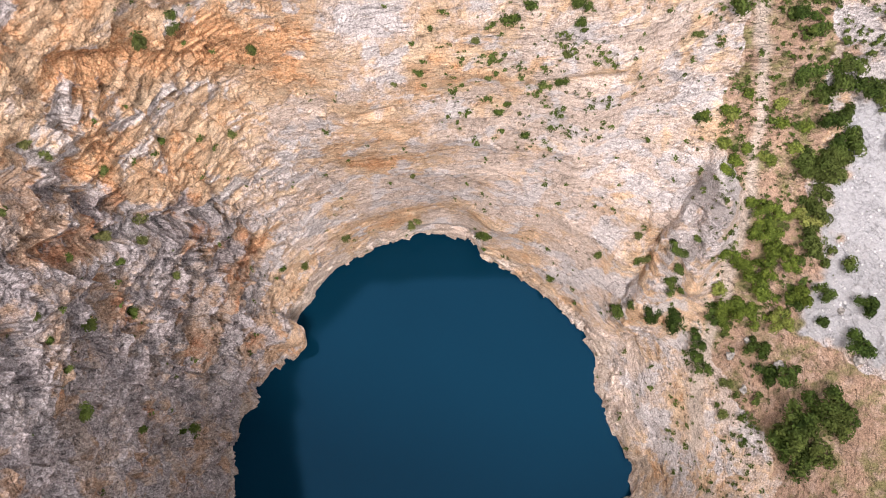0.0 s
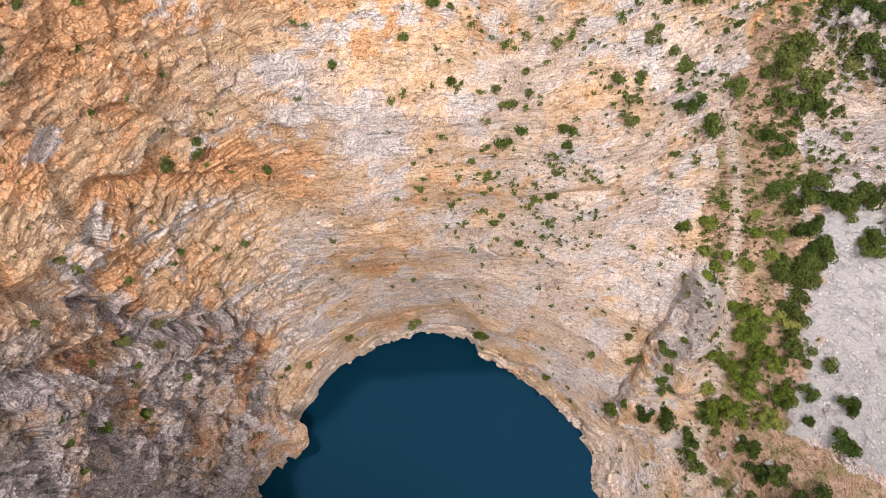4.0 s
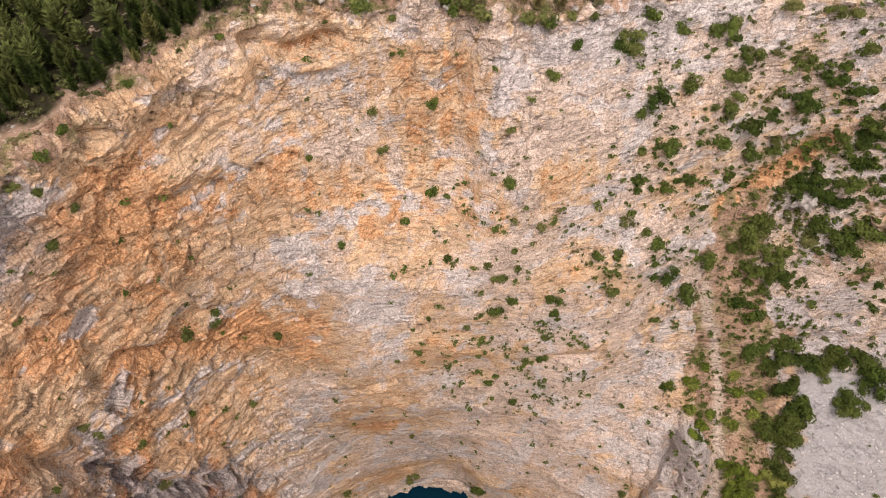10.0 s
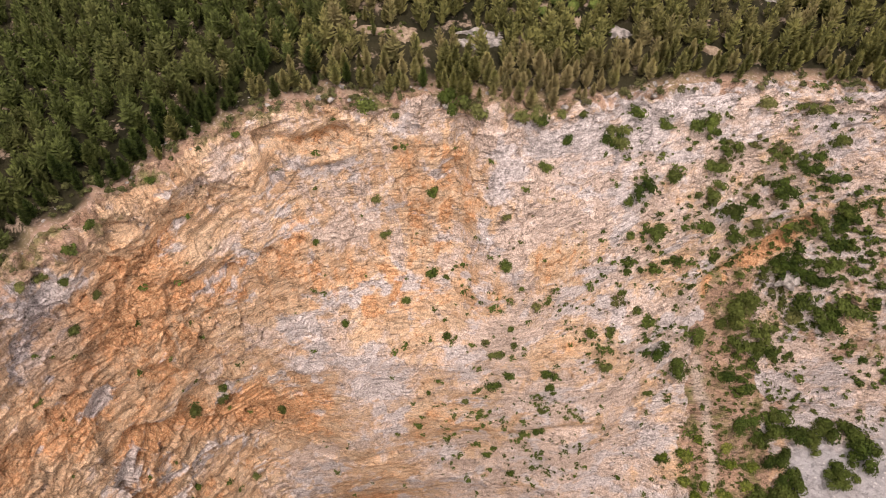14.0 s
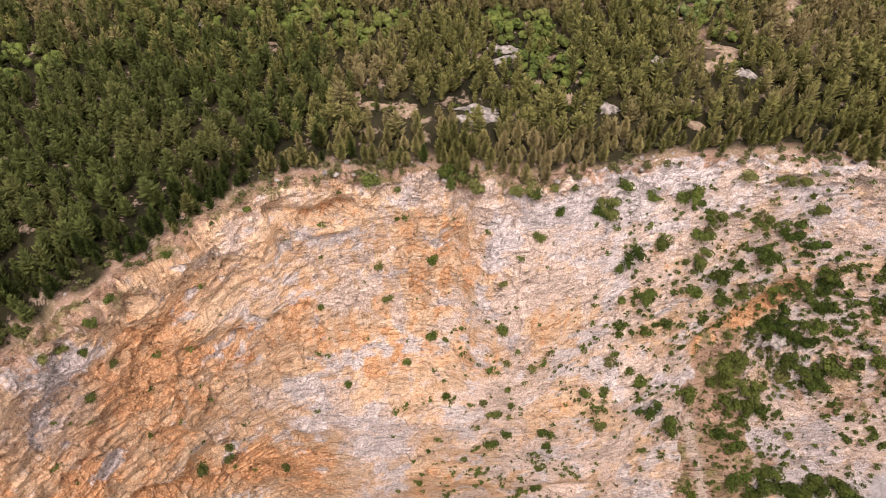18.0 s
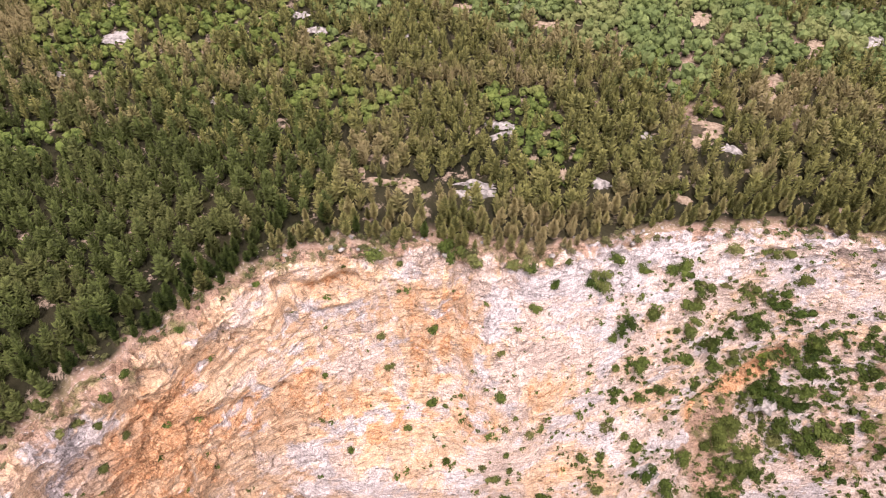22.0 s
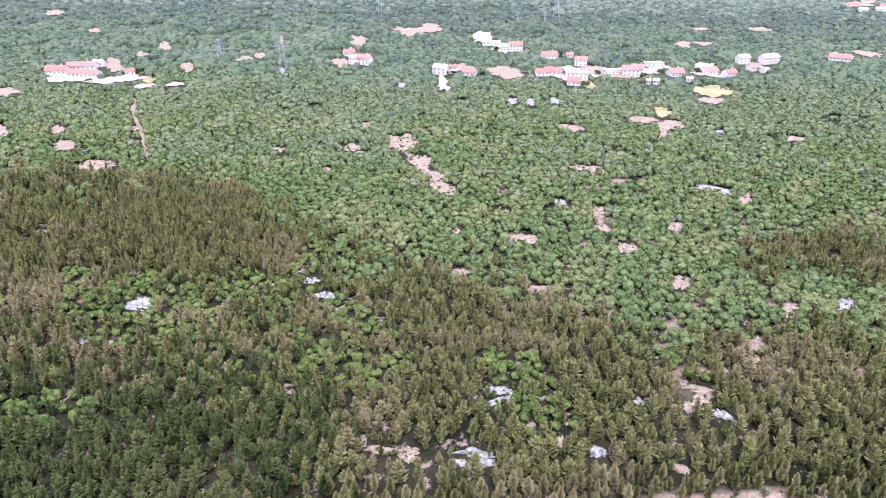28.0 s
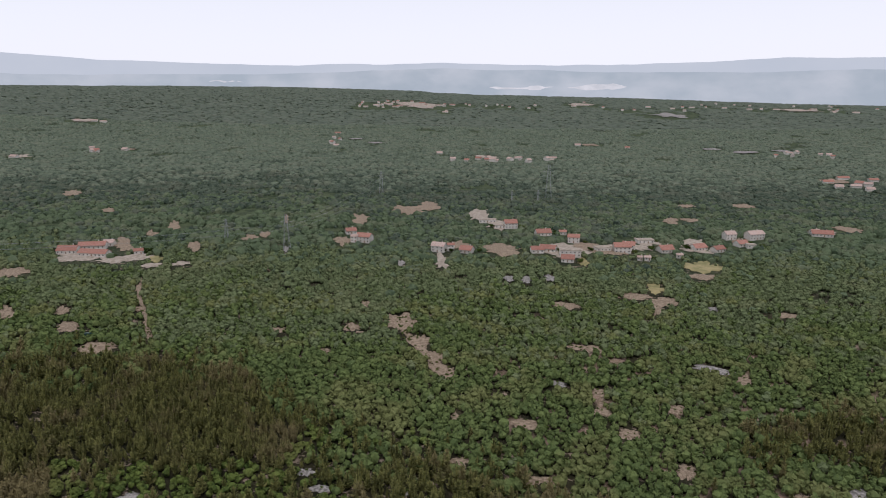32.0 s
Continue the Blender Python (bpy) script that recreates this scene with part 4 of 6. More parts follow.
clearing("concrete", -1285, 2584, 77.7, 93.2, 26)
clearing("dirt", -793, 1795, 22.2, 26.6, 24)
clearing("concrete", -969, 1628, 30.2, 36.2, 31)
clearing("chalk", -253, 2127, 26.4, 31.6, 7)
clearing("chalk", -186, 2010, 28.1, 33.7, 5)
clearing("concrete", 112, 1707, 34.9, 41.8, -4)
clearing("concrete", 264, 1692, 16.0, 19.2, -9)
clearing("dirt", 448, 2098, 36.2, 43.5, -12)
clearing("chalk", 814, 1878, 38.6, 46.4, -23)
clearing("chalk", 924, 1908, 36.3, 43.5, -26)
clearing("chalk", 765, 1982, 34.4, 41.3, -21)
clearing("dirt", 737, 1309, 31.5, 37.7, -29)
clearing("chalk", 1052, 3267, 154.5, 185.4, -18)
clearing("concrete", -126, 3557, 192.1, 230.6, 2)
clearing("concrete", 769, 3886, 123.1, 147.7, -11)
clearing("concrete", 1838, 3635, 175.3, 210.4, -27)
clearing("dirt", -235, 528, 19.1, 2.2, -71)
clearing("dirt", -213, 481, 40.5, 2.2, -63)
clearing("dirt", -189, 431, 23.4, 2.2, -65)
clearing("dirt", -29, 459, 20.7, 5.0, -67)
clearing("dirt", -14, 422, 25.7, 5.0, -70)
clearing("dirt", -0, 384, 20.3, 5.0, -69)
clearing("dirt", 84, 189, 4.0, 3.0, 33)
clearing("dirt", 90, 193, 4.3, 3.0, 29)
clearing("dirt", 116, 217, 4.8, 2.5, 55)
clearing("dirt", 121, 222, 2.9, 2.5, 50)
clearing("dirt", -18, 169, 5.9, 2.0, -6)
clearing("dirt", -10, 166, 4.8, 2.0, -35)
clearing("chalk", 7, 164, 4.0, 2.0, -18)
clearing("chalk", 14, 164, 4.4, 2.0, 9)
clearing("chalk", 19, 191, 3.9, 1.8, 35)
clearing("chalk", 24, 194, 2.7, 1.8, 35)
clearing("dirt", -547, 1040, 14.9, 62.6, 28)
clearing("dirt", -427, 891, 8.6, 20.3, 26)
clearing("dirt", -298, 775, 5.0, 24.8, 21)
clearing("dirt", -315, 683, 9.9, 34.3, 25)
clearing("dirt", -307, 734, 7.1, 16.1, 23)
clearing("grass", -256, 617, 7.0, 14.0, 23)
clearing("concrete", -253, 596, 10.7, 8.7, 23)
clearing("concrete", -227, 598, 9.8, 8.7, 21)
clearing("dirt", -241, 671, 6.0, 24.1, 20)
clearing("dirt", -198, 716, 9.1, 11.6, 15)
clearing("dirt", -186, 733, 8.1, 11.9, 14)
clearing("dirt", -298, 462, 4.6, 17.5, 33)
clearing("dirt", -264, 469, 5.4, 11.6, 29)
clearing("dirt", -241, 433, 7.3, 11.3, 29)
clearing("dirt", -183, 823, 3.9, 29.8, 13)
clearing("chalk", -150, 668, 3.2, 12.2, 13)
clearing("dirt", -106, 445, 5.9, 4.6, 13)
clearing("dirt", -148, 587, 2.8, 7.6, 14)
clearing("dirt", -97, 843, 11.0, 33.9, 7)
clearing("dirt", -45, 924, 18.3, 32.8, 3)
clearing("dirt", -16, 971, 15.9, 36.1, 1)
clearing("dirt", -102, 717, 7.0, 21.9, 8)
clearing("concrete", 1, 645, 7.5, 31.6, 0)
clearing("dirt", 19, 721, 11.8, 22.1, -1)
clearing("concrete", 50, 892, 15.8, 35.0, -3)
clearing("dirt", 62, 695, 19.4, 28.5, -5)
clearing("chalk", 60, 582, 5.8, 9.2, -6)
clearing("chalk", 74, 578, 4.8, 11.0, -7)
clearing("chalk", 95, 587, 5.9, 9.5, -9)
clearing("dirt", 97, 512, 11.4, 8.9, -11)
clearing("dirt", -60, 452, 7.6, 8.2, 7)
clearing("dirt", -55, 505, 4.2, 5.7, 6)
clearing("chalk", -37, 631, 5.2, 10.8, 3)
clearing("dirt", 156, 542, 13.3, 8.5, -16)
clearing("grass", 181, 565, 8.9, 16.6, -18)
clearing("dirt", 178, 529, 10.2, 13.2, -19)
clearing("dirt", 164, 507, 3.6, 12.1, -18)
clearing("grass", 250, 645, 19.3, 28.1, -21)
clearing("dirt", 235, 603, 12.8, 10.5, -21)
clearing("concrete", 268, 720, 15.3, 14.2, -20)
clearing("dirt", 293, 874, 8.5, 25.7, -19)
clearing("dirt", 435, 996, 17.7, 22.7, -24)
clearing("dirt", 354, 999, 12.9, 16.7, -19)
clearing("dirt", 256, 491, 7.5, 7.3, -28)
clearing("dirt", 331, 753, 8.6, 25.2, -24)
clearing("dirt", 485, 819, 16.1, 20.7, -31)
clearing("concrete", 201, 723, 21.1, 17.5, -16)
clearing("chalk", 208, 511, 4.5, 4.7, -22)

HOUSES = []


def houses(rows):
    """East, north, width, storeys, kind and turn of village houses."""
    HOUSES.extend(rows)


houses((
    (-348, 642, 18.0, 1, "tile", 3),
    (-335, 662, 24.4, 1, "tile", 10),
    (-319, 632, 27.9, 1, "tile", -10),
    (-326, 677, 9.9, 1, "white", 1),
    (-283, 643, 8.1, 1, "tile", 20),
    (-98, 755, 11.3, 1, "tile", 20),
    (-79, 719, 15.5, 2, "tile", -19),
    (-89, 716, 7.1, 2, "white", -15),
    (-1, 690, 13.7, 2, "white", -22),
    (11, 693, 6.9, 2, "tile", -3),
    (27, 685, 12.4, 1, "tile", -24),
    (58, 845, 20.8, 1, "flat", -2),
    (82, 805, 14.6, 2, "tile", 7),
    (71, 806, 11.9, 1, "flat", -11),
    (115, 769, 16.6, 1, "tile", 9),
    (97, 684, 12.5, 1, "tile", 5),
    (109, 690, 16.1, 1, "tile", -24),
    (138, 774, 7.7, 1, "tile", 3),
    (143, 734, 12.3, 2, "tile", -12),
))
houses((
    (128, 672, 20.3, 2, "flat", -4),
    (122, 651, 12.1, 1, "tile", -11),
    (166, 700, 15.4, 1, "flat", 10),
    (185, 696, 16.6, 2, "tile", -3),
    (195, 707, 12.1, 2, "tile", -17),
    (223, 747, 17.9, 1, "flat", 2),
    (233, 707, 14.7, 1, "tile", 14),
    (202, 663, 5.7, 1, "white", -10),
    (194, 661, 4.5, 1, "white", -14),
    (240, 683, 6.0, 1, "white", -6),
    (271, 718, 15.1, 1, "tile", 22),
    (289, 711, 12.6, 1, "tile", 24),
    (324, 769, 12.3, 2, "white", 9),
    (323, 735, 11.9, 1, "tile", 20),
    (350, 764, 19.3, 2, "white", 17),
    (330, 726, 9.2, 1, "flat", -6),
    (432, 776, 21.8, 1, "tile", -20),
    (429, 786, 10.2, 1, "white", 8),
))
houses((
    (111, 1629, 18.5, 1, "tile", 3),
    (125, 1610, 15.7, 1, "white", -7),
    (89, 1643, 13.3, 1, "tile", -14),
    (712, 1282, 19.0, 1, "tile", -5),
    (775, 1345, 22.6, 1, "tile", -2),
    (727, 1219, 16.1, 1, "white", -12),
    (724, 1172, 13.4, 1, "white", -10),
    (273, 1704, 16.7, 1, "white", -2),
    (186, 1686, 19.2, 1, "white", 18),
    (-2, 1743, 14.1, 1, "white", 4),
    (-334, 2317, 18.9, 1, "tile", -11),
    (693, 1211, 13.6, 1, "white", -11),
    (817, 1318, 17.6, 1, "tile", -2),
    (-309, 3469, 28.1, 1, "white", -15),
    (-261, 3544, 28.6, 1, "white", -15),
    (-213, 3414, 33.1, 1, "tile", 1),
    (-180, 3600, 29.0, 1, "white", -21),
    (-124, 3506, 39.6, 1, "white", -1),
    (-93, 3665, 29.5, 1, "tile", -7),
))
houses((
    (-51, 3467, 33.5, 1, "white", 10),
    (-4, 3601, 34.8, 1, "white", 12),
    (22, 3297, 26.6, 1, "white", 10),
    (61, 3669, 29.6, 1, "tile", 9),
    (-351, 3364, 21.8, 1, "white", -6),
    (-1252, 2577, 27.7, 1, "white", 8),
    (-1309, 2574, 23.3, 1, "white", -8),
    (-1210, 2562, 22.8, 1, "white", 4),
    (533, 2013, 13.5, 1, "tile", -9),
    (403, 2075, 17.1, 1, "white", -3),
    (1838, 3635, 32.8, 1, "white", -22),
    (1947, 3728, 33.9, 1, "white", -13),
    (1975, 3577, 39.5, 1, "white", 24),
    (1726, 3666, 32.6, 1, "white", -13),
    (1086, 3743, 25.1, 1, "white", 10),
    (1183, 3641, 24.7, 1, "white", 8),
    (1307, 3718, 28.6, 1, "white", 11),
    (1471, 3700, 25.7, 1, "white", -1),
    (1559, 3605, 28.5, 1, "white", 5),
))
houses((
    (2019, 3462, 32.3, 1, "white", -22),
    (704, 3774, 24.7, 1, "white", -21),
    (785, 3849, 25.3, 1, "white", -15),
    (-793, 1780, 15.7, 1, "white", -17),
    (-971, 1609, 21.3, 1, "white", -20),
))



# hamlets far out on the plain
vrng = random.Random(4)
for count, west, east, south, north in ((26, -400, 45, 3360, 3720), (22, 600, 2300, 3430, 4100), (8, 60, 560, 3480, 3800), (9, 25, 260, 1560, 1680), (5, -330, -190, 1900, 2150), (8, 730, 1010, 1690, 1850), (14, 740, 920, 1180, 1300), (4, -900, -800, 1720, 1790)):
    for _ in range(count):
        houses([(vrng.uniform(west, east), vrng.uniform(south, north), vrng.uniform(9, 15), vrng.choice((1, 2, 2)), vrng.choice(("tile", "white", "white")), vrng.uniform(-60, 60))])


# where each kind of wood stands
GLADE = [(-166, 271), (-83, 277), (-38, 256), (-7, 222), (-19, 194), (-95, 204), (-140, 222)]
FARPINES = [(150, 280), (178, 318), (240, 330), (260, 290), (200, 268)]


def pine_limit(x):
    return np.interp(x, [-300, -176, -108, -65, -33, 18, 39, 78, 128, 200, 300], [362, 370, 376, 306, 282, 271, 248, 238, 226, 212, 200])


def jittered(x0, x1, y0, y1, step, seed, spread=0.62):
    """Points of an even but irregular scatter inside the wedge that lies north of the sinkhole."""
    rng = np.random.RandomState(seed)
    x, y = np.meshgrid(np.arange(x0, x1, step), np.arange(y0, y1, step))
    x, y = x.ravel() + rng.uniform(-1, 1, x.size) * step * spread, y.ravel() + rng.uniform(-1, 1, x.size) * step * spread
    keep = np.abs(x) < 0.68 * y + 60
    return x[keep], y[keep]


def clear_of(x, y, grow=0.0):
    """False where a clearing, track, yard or house lies; the edges are ragged."""
    ok = np.ones(len(x), bool)
    ragged = 0.95 + 0.45 * density(x, y, 6, 51) + 0.25 * density(x, y, 2.6, 52)
    for cx, cy, a, b, turn, *_ in CLEARINGS + [(r[0], r[1], 0.62 * r[2] + 2, 0.5 * r[2] + 3, 0) for r in HOUSES]:
        c, s = math.cos(radians(turn)), math.sin(radians(turn))
        for ahead in (0.0, 5.0, 13.0, 21.0, 34.0)[:2 + (cy > 430) + (cy > 560) + (cy > 1100)]:  # no tall tree right before it either
            d = ahead / max(math.hypot(cx, cy), 1.0)
            dx, dy = x + cx * d - cx, y + cy * d - cy
            u, v = dx * c + dy * s, dy * c - dx * s
            ok &= (u / a) ** 2 + (v / b) ** 2 > ragged
    return ok


def density(x, y, scale, seed):
    return value_noise(np.stack([x / scale, y / scale, x * 0], 1), seed)


def wood_edge(x, y):
    """How far north the pines reach: a ragged line with outliers."""
    return pine_limit(x) + 20 * density(x, y, 38, 5) + 14 * density(x, y, 13, 44) + 10 * density(x, y, 5, 45)


PINES = [pine_crown(7, 8, s) for s in range(8)]
NEARPINES = [pine_crown(17, 14, 40 + s, 0.72) for s in range(6)]
OAKS = [leafy_crown(9, 70 + s, 0.22, 0.40) for s in range(8)]
SMALLCROWNS = [dome(80 + s) for s in range(8)]
LUMPS = [dome(90 + s) for s in range(8)]

# pines
px, py = jittered(-320, 240, 50, 410, 3.1, 11)
pz, pedge = height_at(px, py)
pine_ok = (pedge > -1.8 + 2.8 * smooth_step(-5, -40, px) + 4.5 * density(px, py, 7, 4) + 1.5 * smooth_step(30, 70, px)) & clear_of(px, py, 1.0) & (py > 52)
edge_rows = wood_edge(px, py)
glade = inside(px, py, GLADE)
stray = np.random.RandomState(57).normal(size=(2, len(px))) * 9  # the two woods mingle along their border
is_pine = (py + stray[0] < edge_rows) | inside(px + 26 * density(px, py, 40, 41) + stray[0], py + 26 * density(px, py, 34, 42) + stray[1], FARPINES)
roll = np.random.RandomState(5).rand(len(px))
shrubby = (glade & (roll < 0.3 + 0.5 * (density(px, py, 14, 43) > -0.1))) | (roll < 0.75) & (density(px, py, 30, 6) > 0.70 - 0.2 * smooth_step(185, 230, py) * smooth_step(60, 0, px))
thin = roll < 0.97 - 0.3 * (density(px, py, 9, 7) > 0.55)
sel = pine_ok & is_pine & ~shrubby & thin
order = np.argsort(np.where(sel & (py > 95), pedge, 1e9))
near = np.zeros(len(px), bool)
near[order[:290]] = True
far = sel & ~near
rng = np.random.RandomState(8)
size = rng.uniform(0.55, 1.2, len(px)) * np.where(pedge < 9, 0.8, 1.0)
wide = rng.uniform(0.75, 1.35, len(px))
places = np.stack([px, py, pz - 0.2], 1)
trees_far = [joined([p, trunk_piece(0.3, 0.02, 3)]) for p in PINES]
lush = np.random.RandomState(14).rand(len(px)) < smooth_step(-12, -62, px + 24 * density(px, py, 30, 48)) * smooth_step(245, 165, py)
for vigour, name, mat, label in ((lush, "pine_forest", PINE, "dense dark green pine forest on the plateau"), (~lush, "dry_pine_forest", DRYPINE, "olive brown pine forest on dry stony soil")):
    pick = far & vigour
    scattered(name, trees_far, places[pick], 6.7 * size[pick] * wide[pick], 9.2 * size[pick], mat, label, "forest", 12)
crown_meshes = {}
for mat in (PINE, DRYPINE):
    crown_meshes[mat.name] = []
    for v, f in NEARPINES:
        me = mesh_of("crown", v * (6.3, 6.3, 9.2), f, smooth=False)
        me.materials.append(mat)
        crown_meshes[mat.name].append(me)
trunk_mesh = mesh_of("trunk", *trunk_piece(5.5, 0.17, 6))
trunk_mesh.materials.append(BARK)
for k in np.nonzero(near)[0]:
    mat = PINE if lush[k] else DRYPINE
    tree = tagged(new("pine_tree"), "dark green pine on stony soil at the cliff edge" if lush[k] else "olive green pine on dry soil at the cliff edge", "tree", "pines along the rim")
    tree.location, tree.rotation_euler = places[k], (rng.normal() * 0.03, rng.normal() * 0.03, rng.rand() * 6.28)
    s = float(size[k])
    tree.scale = (s, s, s)
    part("trunk", trunk_mesh, BARK, tree)
    part("crown", crown_meshes[mat.name][rng.randint(6)], mat, tree)

# low scrub and loose rock along the rim
rx, ry = jittered(-190, 220, 40, 260, 1.5, 17, 0.9)
rz, redge = height_at(rx, ry)
rroll = np.random.RandomState(18).rand(len(rx))
hem = (redge > -4.6) & (redge < 9 + 3 * density(rx, ry, 8, 19))
bush_here = hem & (rroll < 0.10 + 0.36 * smooth_step(-0.1, 0.5, density(rx, ry, 6, 20)))
RIMBUSH = [leaf_bush(46, 400 + k, 0.15, cores=1) for k in range(5)]
hw = np.random.RandomState(24).uniform(0.8, 3.2, bush_here.sum())
scattered("rim_scrub", RIMBUSH, np.stack([rx, ry, rz - 0.1], 1)[bush_here], hw, hw * 0.9, DRYLEAF, "olive grey scrub along the cliff edge", "shrubs", 38)
rock_here = hem & (rroll > 0.86) & (redge < 5)
rw = 0.25 + 1.1 * np.random.RandomState(39).rand(rock_here.sum()) ** 2
rocks = [(ICO_V * np.random.RandomState(k).uniform(0.6, 1.25, (len(ICO_V), 1)) * (1, 0.8, 0.6), ICO_F) for k in range(6)]
scattered("rim_stones", rocks, np.stack([rx, ry, rz], 1)[rock_here] - np.stack([0 * rw, 0 * rw, 0.25 * rw], 1), rw, rw, CHALK, "pale loose stones along the cliff edge", "stones", 40)

# broadleaf scrub between the pines and beyond them
def farther(x, y):
    """Share of the tall far wood among the low oaks: it grows with the distance."""
    return smooth_step(540, 720, y + 40 * density(x, y, 60, 46))


sel2 = pine_ok & is_pine & shrubby & (roll > 0.08)
scattered("glade_scrub", OAKS, places[sel2], rng.uniform(3.4, 5.6, sel2.sum()), rng.uniform(3.0, 5.4, sel2.sum()), GLADELEAF, "bright green shrubs filling a glade", "shrubs", 13)
bx, by = jittered(-520, 480, 180, 740, 2.9, 21)
bz, bedge = height_at(bx, by)
stray = np.random.RandomState(58).normal(size=(2, len(bx))) * 9
ok = (by + stray[0] > wood_edge(bx, by) - 3) & ~inside(bx + 26 * density(bx, by, 40, 41) + stray[0], by + 26 * density(bx, by, 34, 42) + stray[1], FARPINES) & clear_of(bx, by, 1.2)
gap = density(bx, by, 17, 30) + 0.5 * density(bx, by, 7, 31)
open_gap = value_noise(np.stack([bx / 7, by / 7, 0 * bx], 1), 34) + 0.4 * value_noise(np.stack([bx / 3, by / 3, 0 * bx], 1), 35)
ok &= (np.random.RandomState(49).rand(len(bx)) > farther(bx, by)) & (gap < np.interp(bx / by, [-0.1, 0.25], [0.95, 0.85])) & ((open_gap < 0.6) | (bx < 0.08 * by) | (by > 430))
stand = np.stack([bx, by, bz - 0.3], 1)[ok]
bs = np.clip(np.exp(0.30 * np.random.RandomState(22).normal(size=len(stand))), 0.5, 1.7)
# leaf colours with haze in them take over gradually northwards
hazed = np.random.RandomState(53).rand(len(stand)) < smooth_step(320, 600, stand[:, 1] + 90 * density(stand[:, 0], stand[:, 1], 55, 54))
for pick, mat, label in ((~hazed, LEAF, "green broadleaf woodland with small gaps"), (hazed, MEANLEAF, "deeper green broadleaf woodland before the village, slightly hazed in colour")):
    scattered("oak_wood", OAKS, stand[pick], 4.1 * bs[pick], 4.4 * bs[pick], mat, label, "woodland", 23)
mx, my = jittered(-1180, 1180, 500, 1760, 5.2, 25)
mz, _ = height_at(mx, my)
ok = clear_of(mx, my, 2.0) & (np.random.RandomState(50).rand(len(mx)) < (farther(mx, my) + 0.03) * smooth_step(1740, 1300, my + 60 * density(mx, my, 90, 55))) & (density(mx, my, 40, 33) < 0.66)
stand = np.stack([mx, my, mz - 0.5], 1)[ok]
ms = np.clip(np.exp(0.32 * np.random.RandomState(26).normal(size=len(stand))), 0.45, 1.8)
hazed = np.random.RandomState(59).rand(len(stand)) < smooth_step(640, 1150, stand[:, 1] + 120 * density(stand[:, 0], stand[:, 1], 90, 60))
for pick, mat, label in ((~hazed, VILLAGELEAF, "deep green broadleaf woodland round the village, hazed bluer in colour"), (hazed, MIDHAZELEAF, "grey green broadleaf woodland behind the village, hazed in leaf colour")):
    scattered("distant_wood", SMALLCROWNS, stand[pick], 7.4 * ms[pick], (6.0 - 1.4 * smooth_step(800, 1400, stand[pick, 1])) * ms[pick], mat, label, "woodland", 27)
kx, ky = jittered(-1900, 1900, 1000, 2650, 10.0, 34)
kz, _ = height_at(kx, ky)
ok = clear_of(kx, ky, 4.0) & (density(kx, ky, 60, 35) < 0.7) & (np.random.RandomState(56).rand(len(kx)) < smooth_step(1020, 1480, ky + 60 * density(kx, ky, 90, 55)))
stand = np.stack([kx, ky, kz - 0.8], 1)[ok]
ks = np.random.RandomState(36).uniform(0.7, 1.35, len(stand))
scattered("outer_wood", LUMPS, stand, 13.5 * ks, 8.8 * ks, MIDHAZELEAF, "broadleaf woodland beyond the village, leaves greyed for haze", "woodland", 37)
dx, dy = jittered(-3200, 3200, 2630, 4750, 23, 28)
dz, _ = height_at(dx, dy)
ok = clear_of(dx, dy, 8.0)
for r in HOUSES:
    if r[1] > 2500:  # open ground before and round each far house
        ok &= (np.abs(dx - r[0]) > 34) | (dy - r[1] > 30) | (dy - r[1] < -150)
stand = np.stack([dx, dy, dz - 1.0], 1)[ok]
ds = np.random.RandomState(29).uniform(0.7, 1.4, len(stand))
scattered("far_wood", LUMPS, stand, 40 * ds, 8.5 * ds, FARHAZELEAF, "wooded plain reaching to the far ridge, leaves paled for haze", "woodland", 30)

# ---- bushes and trees on the wall and its ledges ----
from mathutils.bvhtree import BVHTree

wall_tree = BVHTree.FromPolygons(P.tolist(), grid_faces(nrow, ncol, True).tolist())
BUSHKINDS = {}
for kind, mat in (("green", SCRUB), ("dark", DARKLEAF), ("bright", BRIGHTLEAF)):
    meshes = []
    for s in range(5):
        me = mesh_of("foliage", *leaf_bush(330, 200 + s, 0.072), smooth=False)
        me.materials.append(mat)
        meshes.append(me)
    BUSHKINDS[kind] = meshes
TREEKINDS = {}
for kind, mat in (("green", SCRUB), ("dark", DARKLEAF), ("bright", BRIGHTLEAF)):
    TREEKINDS[kind] = []
    for s in range(5):
        me = mesh_of("crown", *leaf_bush(1100, 240 + s, 0.042, 10, 10), smooth=False)
        me.materials.append(mat)
        TREEKINDS[kind].append(me)
stem_mesh = mesh_of("stem", *trunk_piece(0.4, 0.035, 5))
stem_mesh.materials.append(BARK)
LABELS = {"green": "round green bush rooted in a crack of the limestone", "dark": "dense dark green tree on the rocky slope", "bright": "bright green bush on the dry grassy slope"}
brng = np.random.RandomState(77)
OVER_LAKE = Vector((0.3, 0.1, 300.0))
ROOTED = []


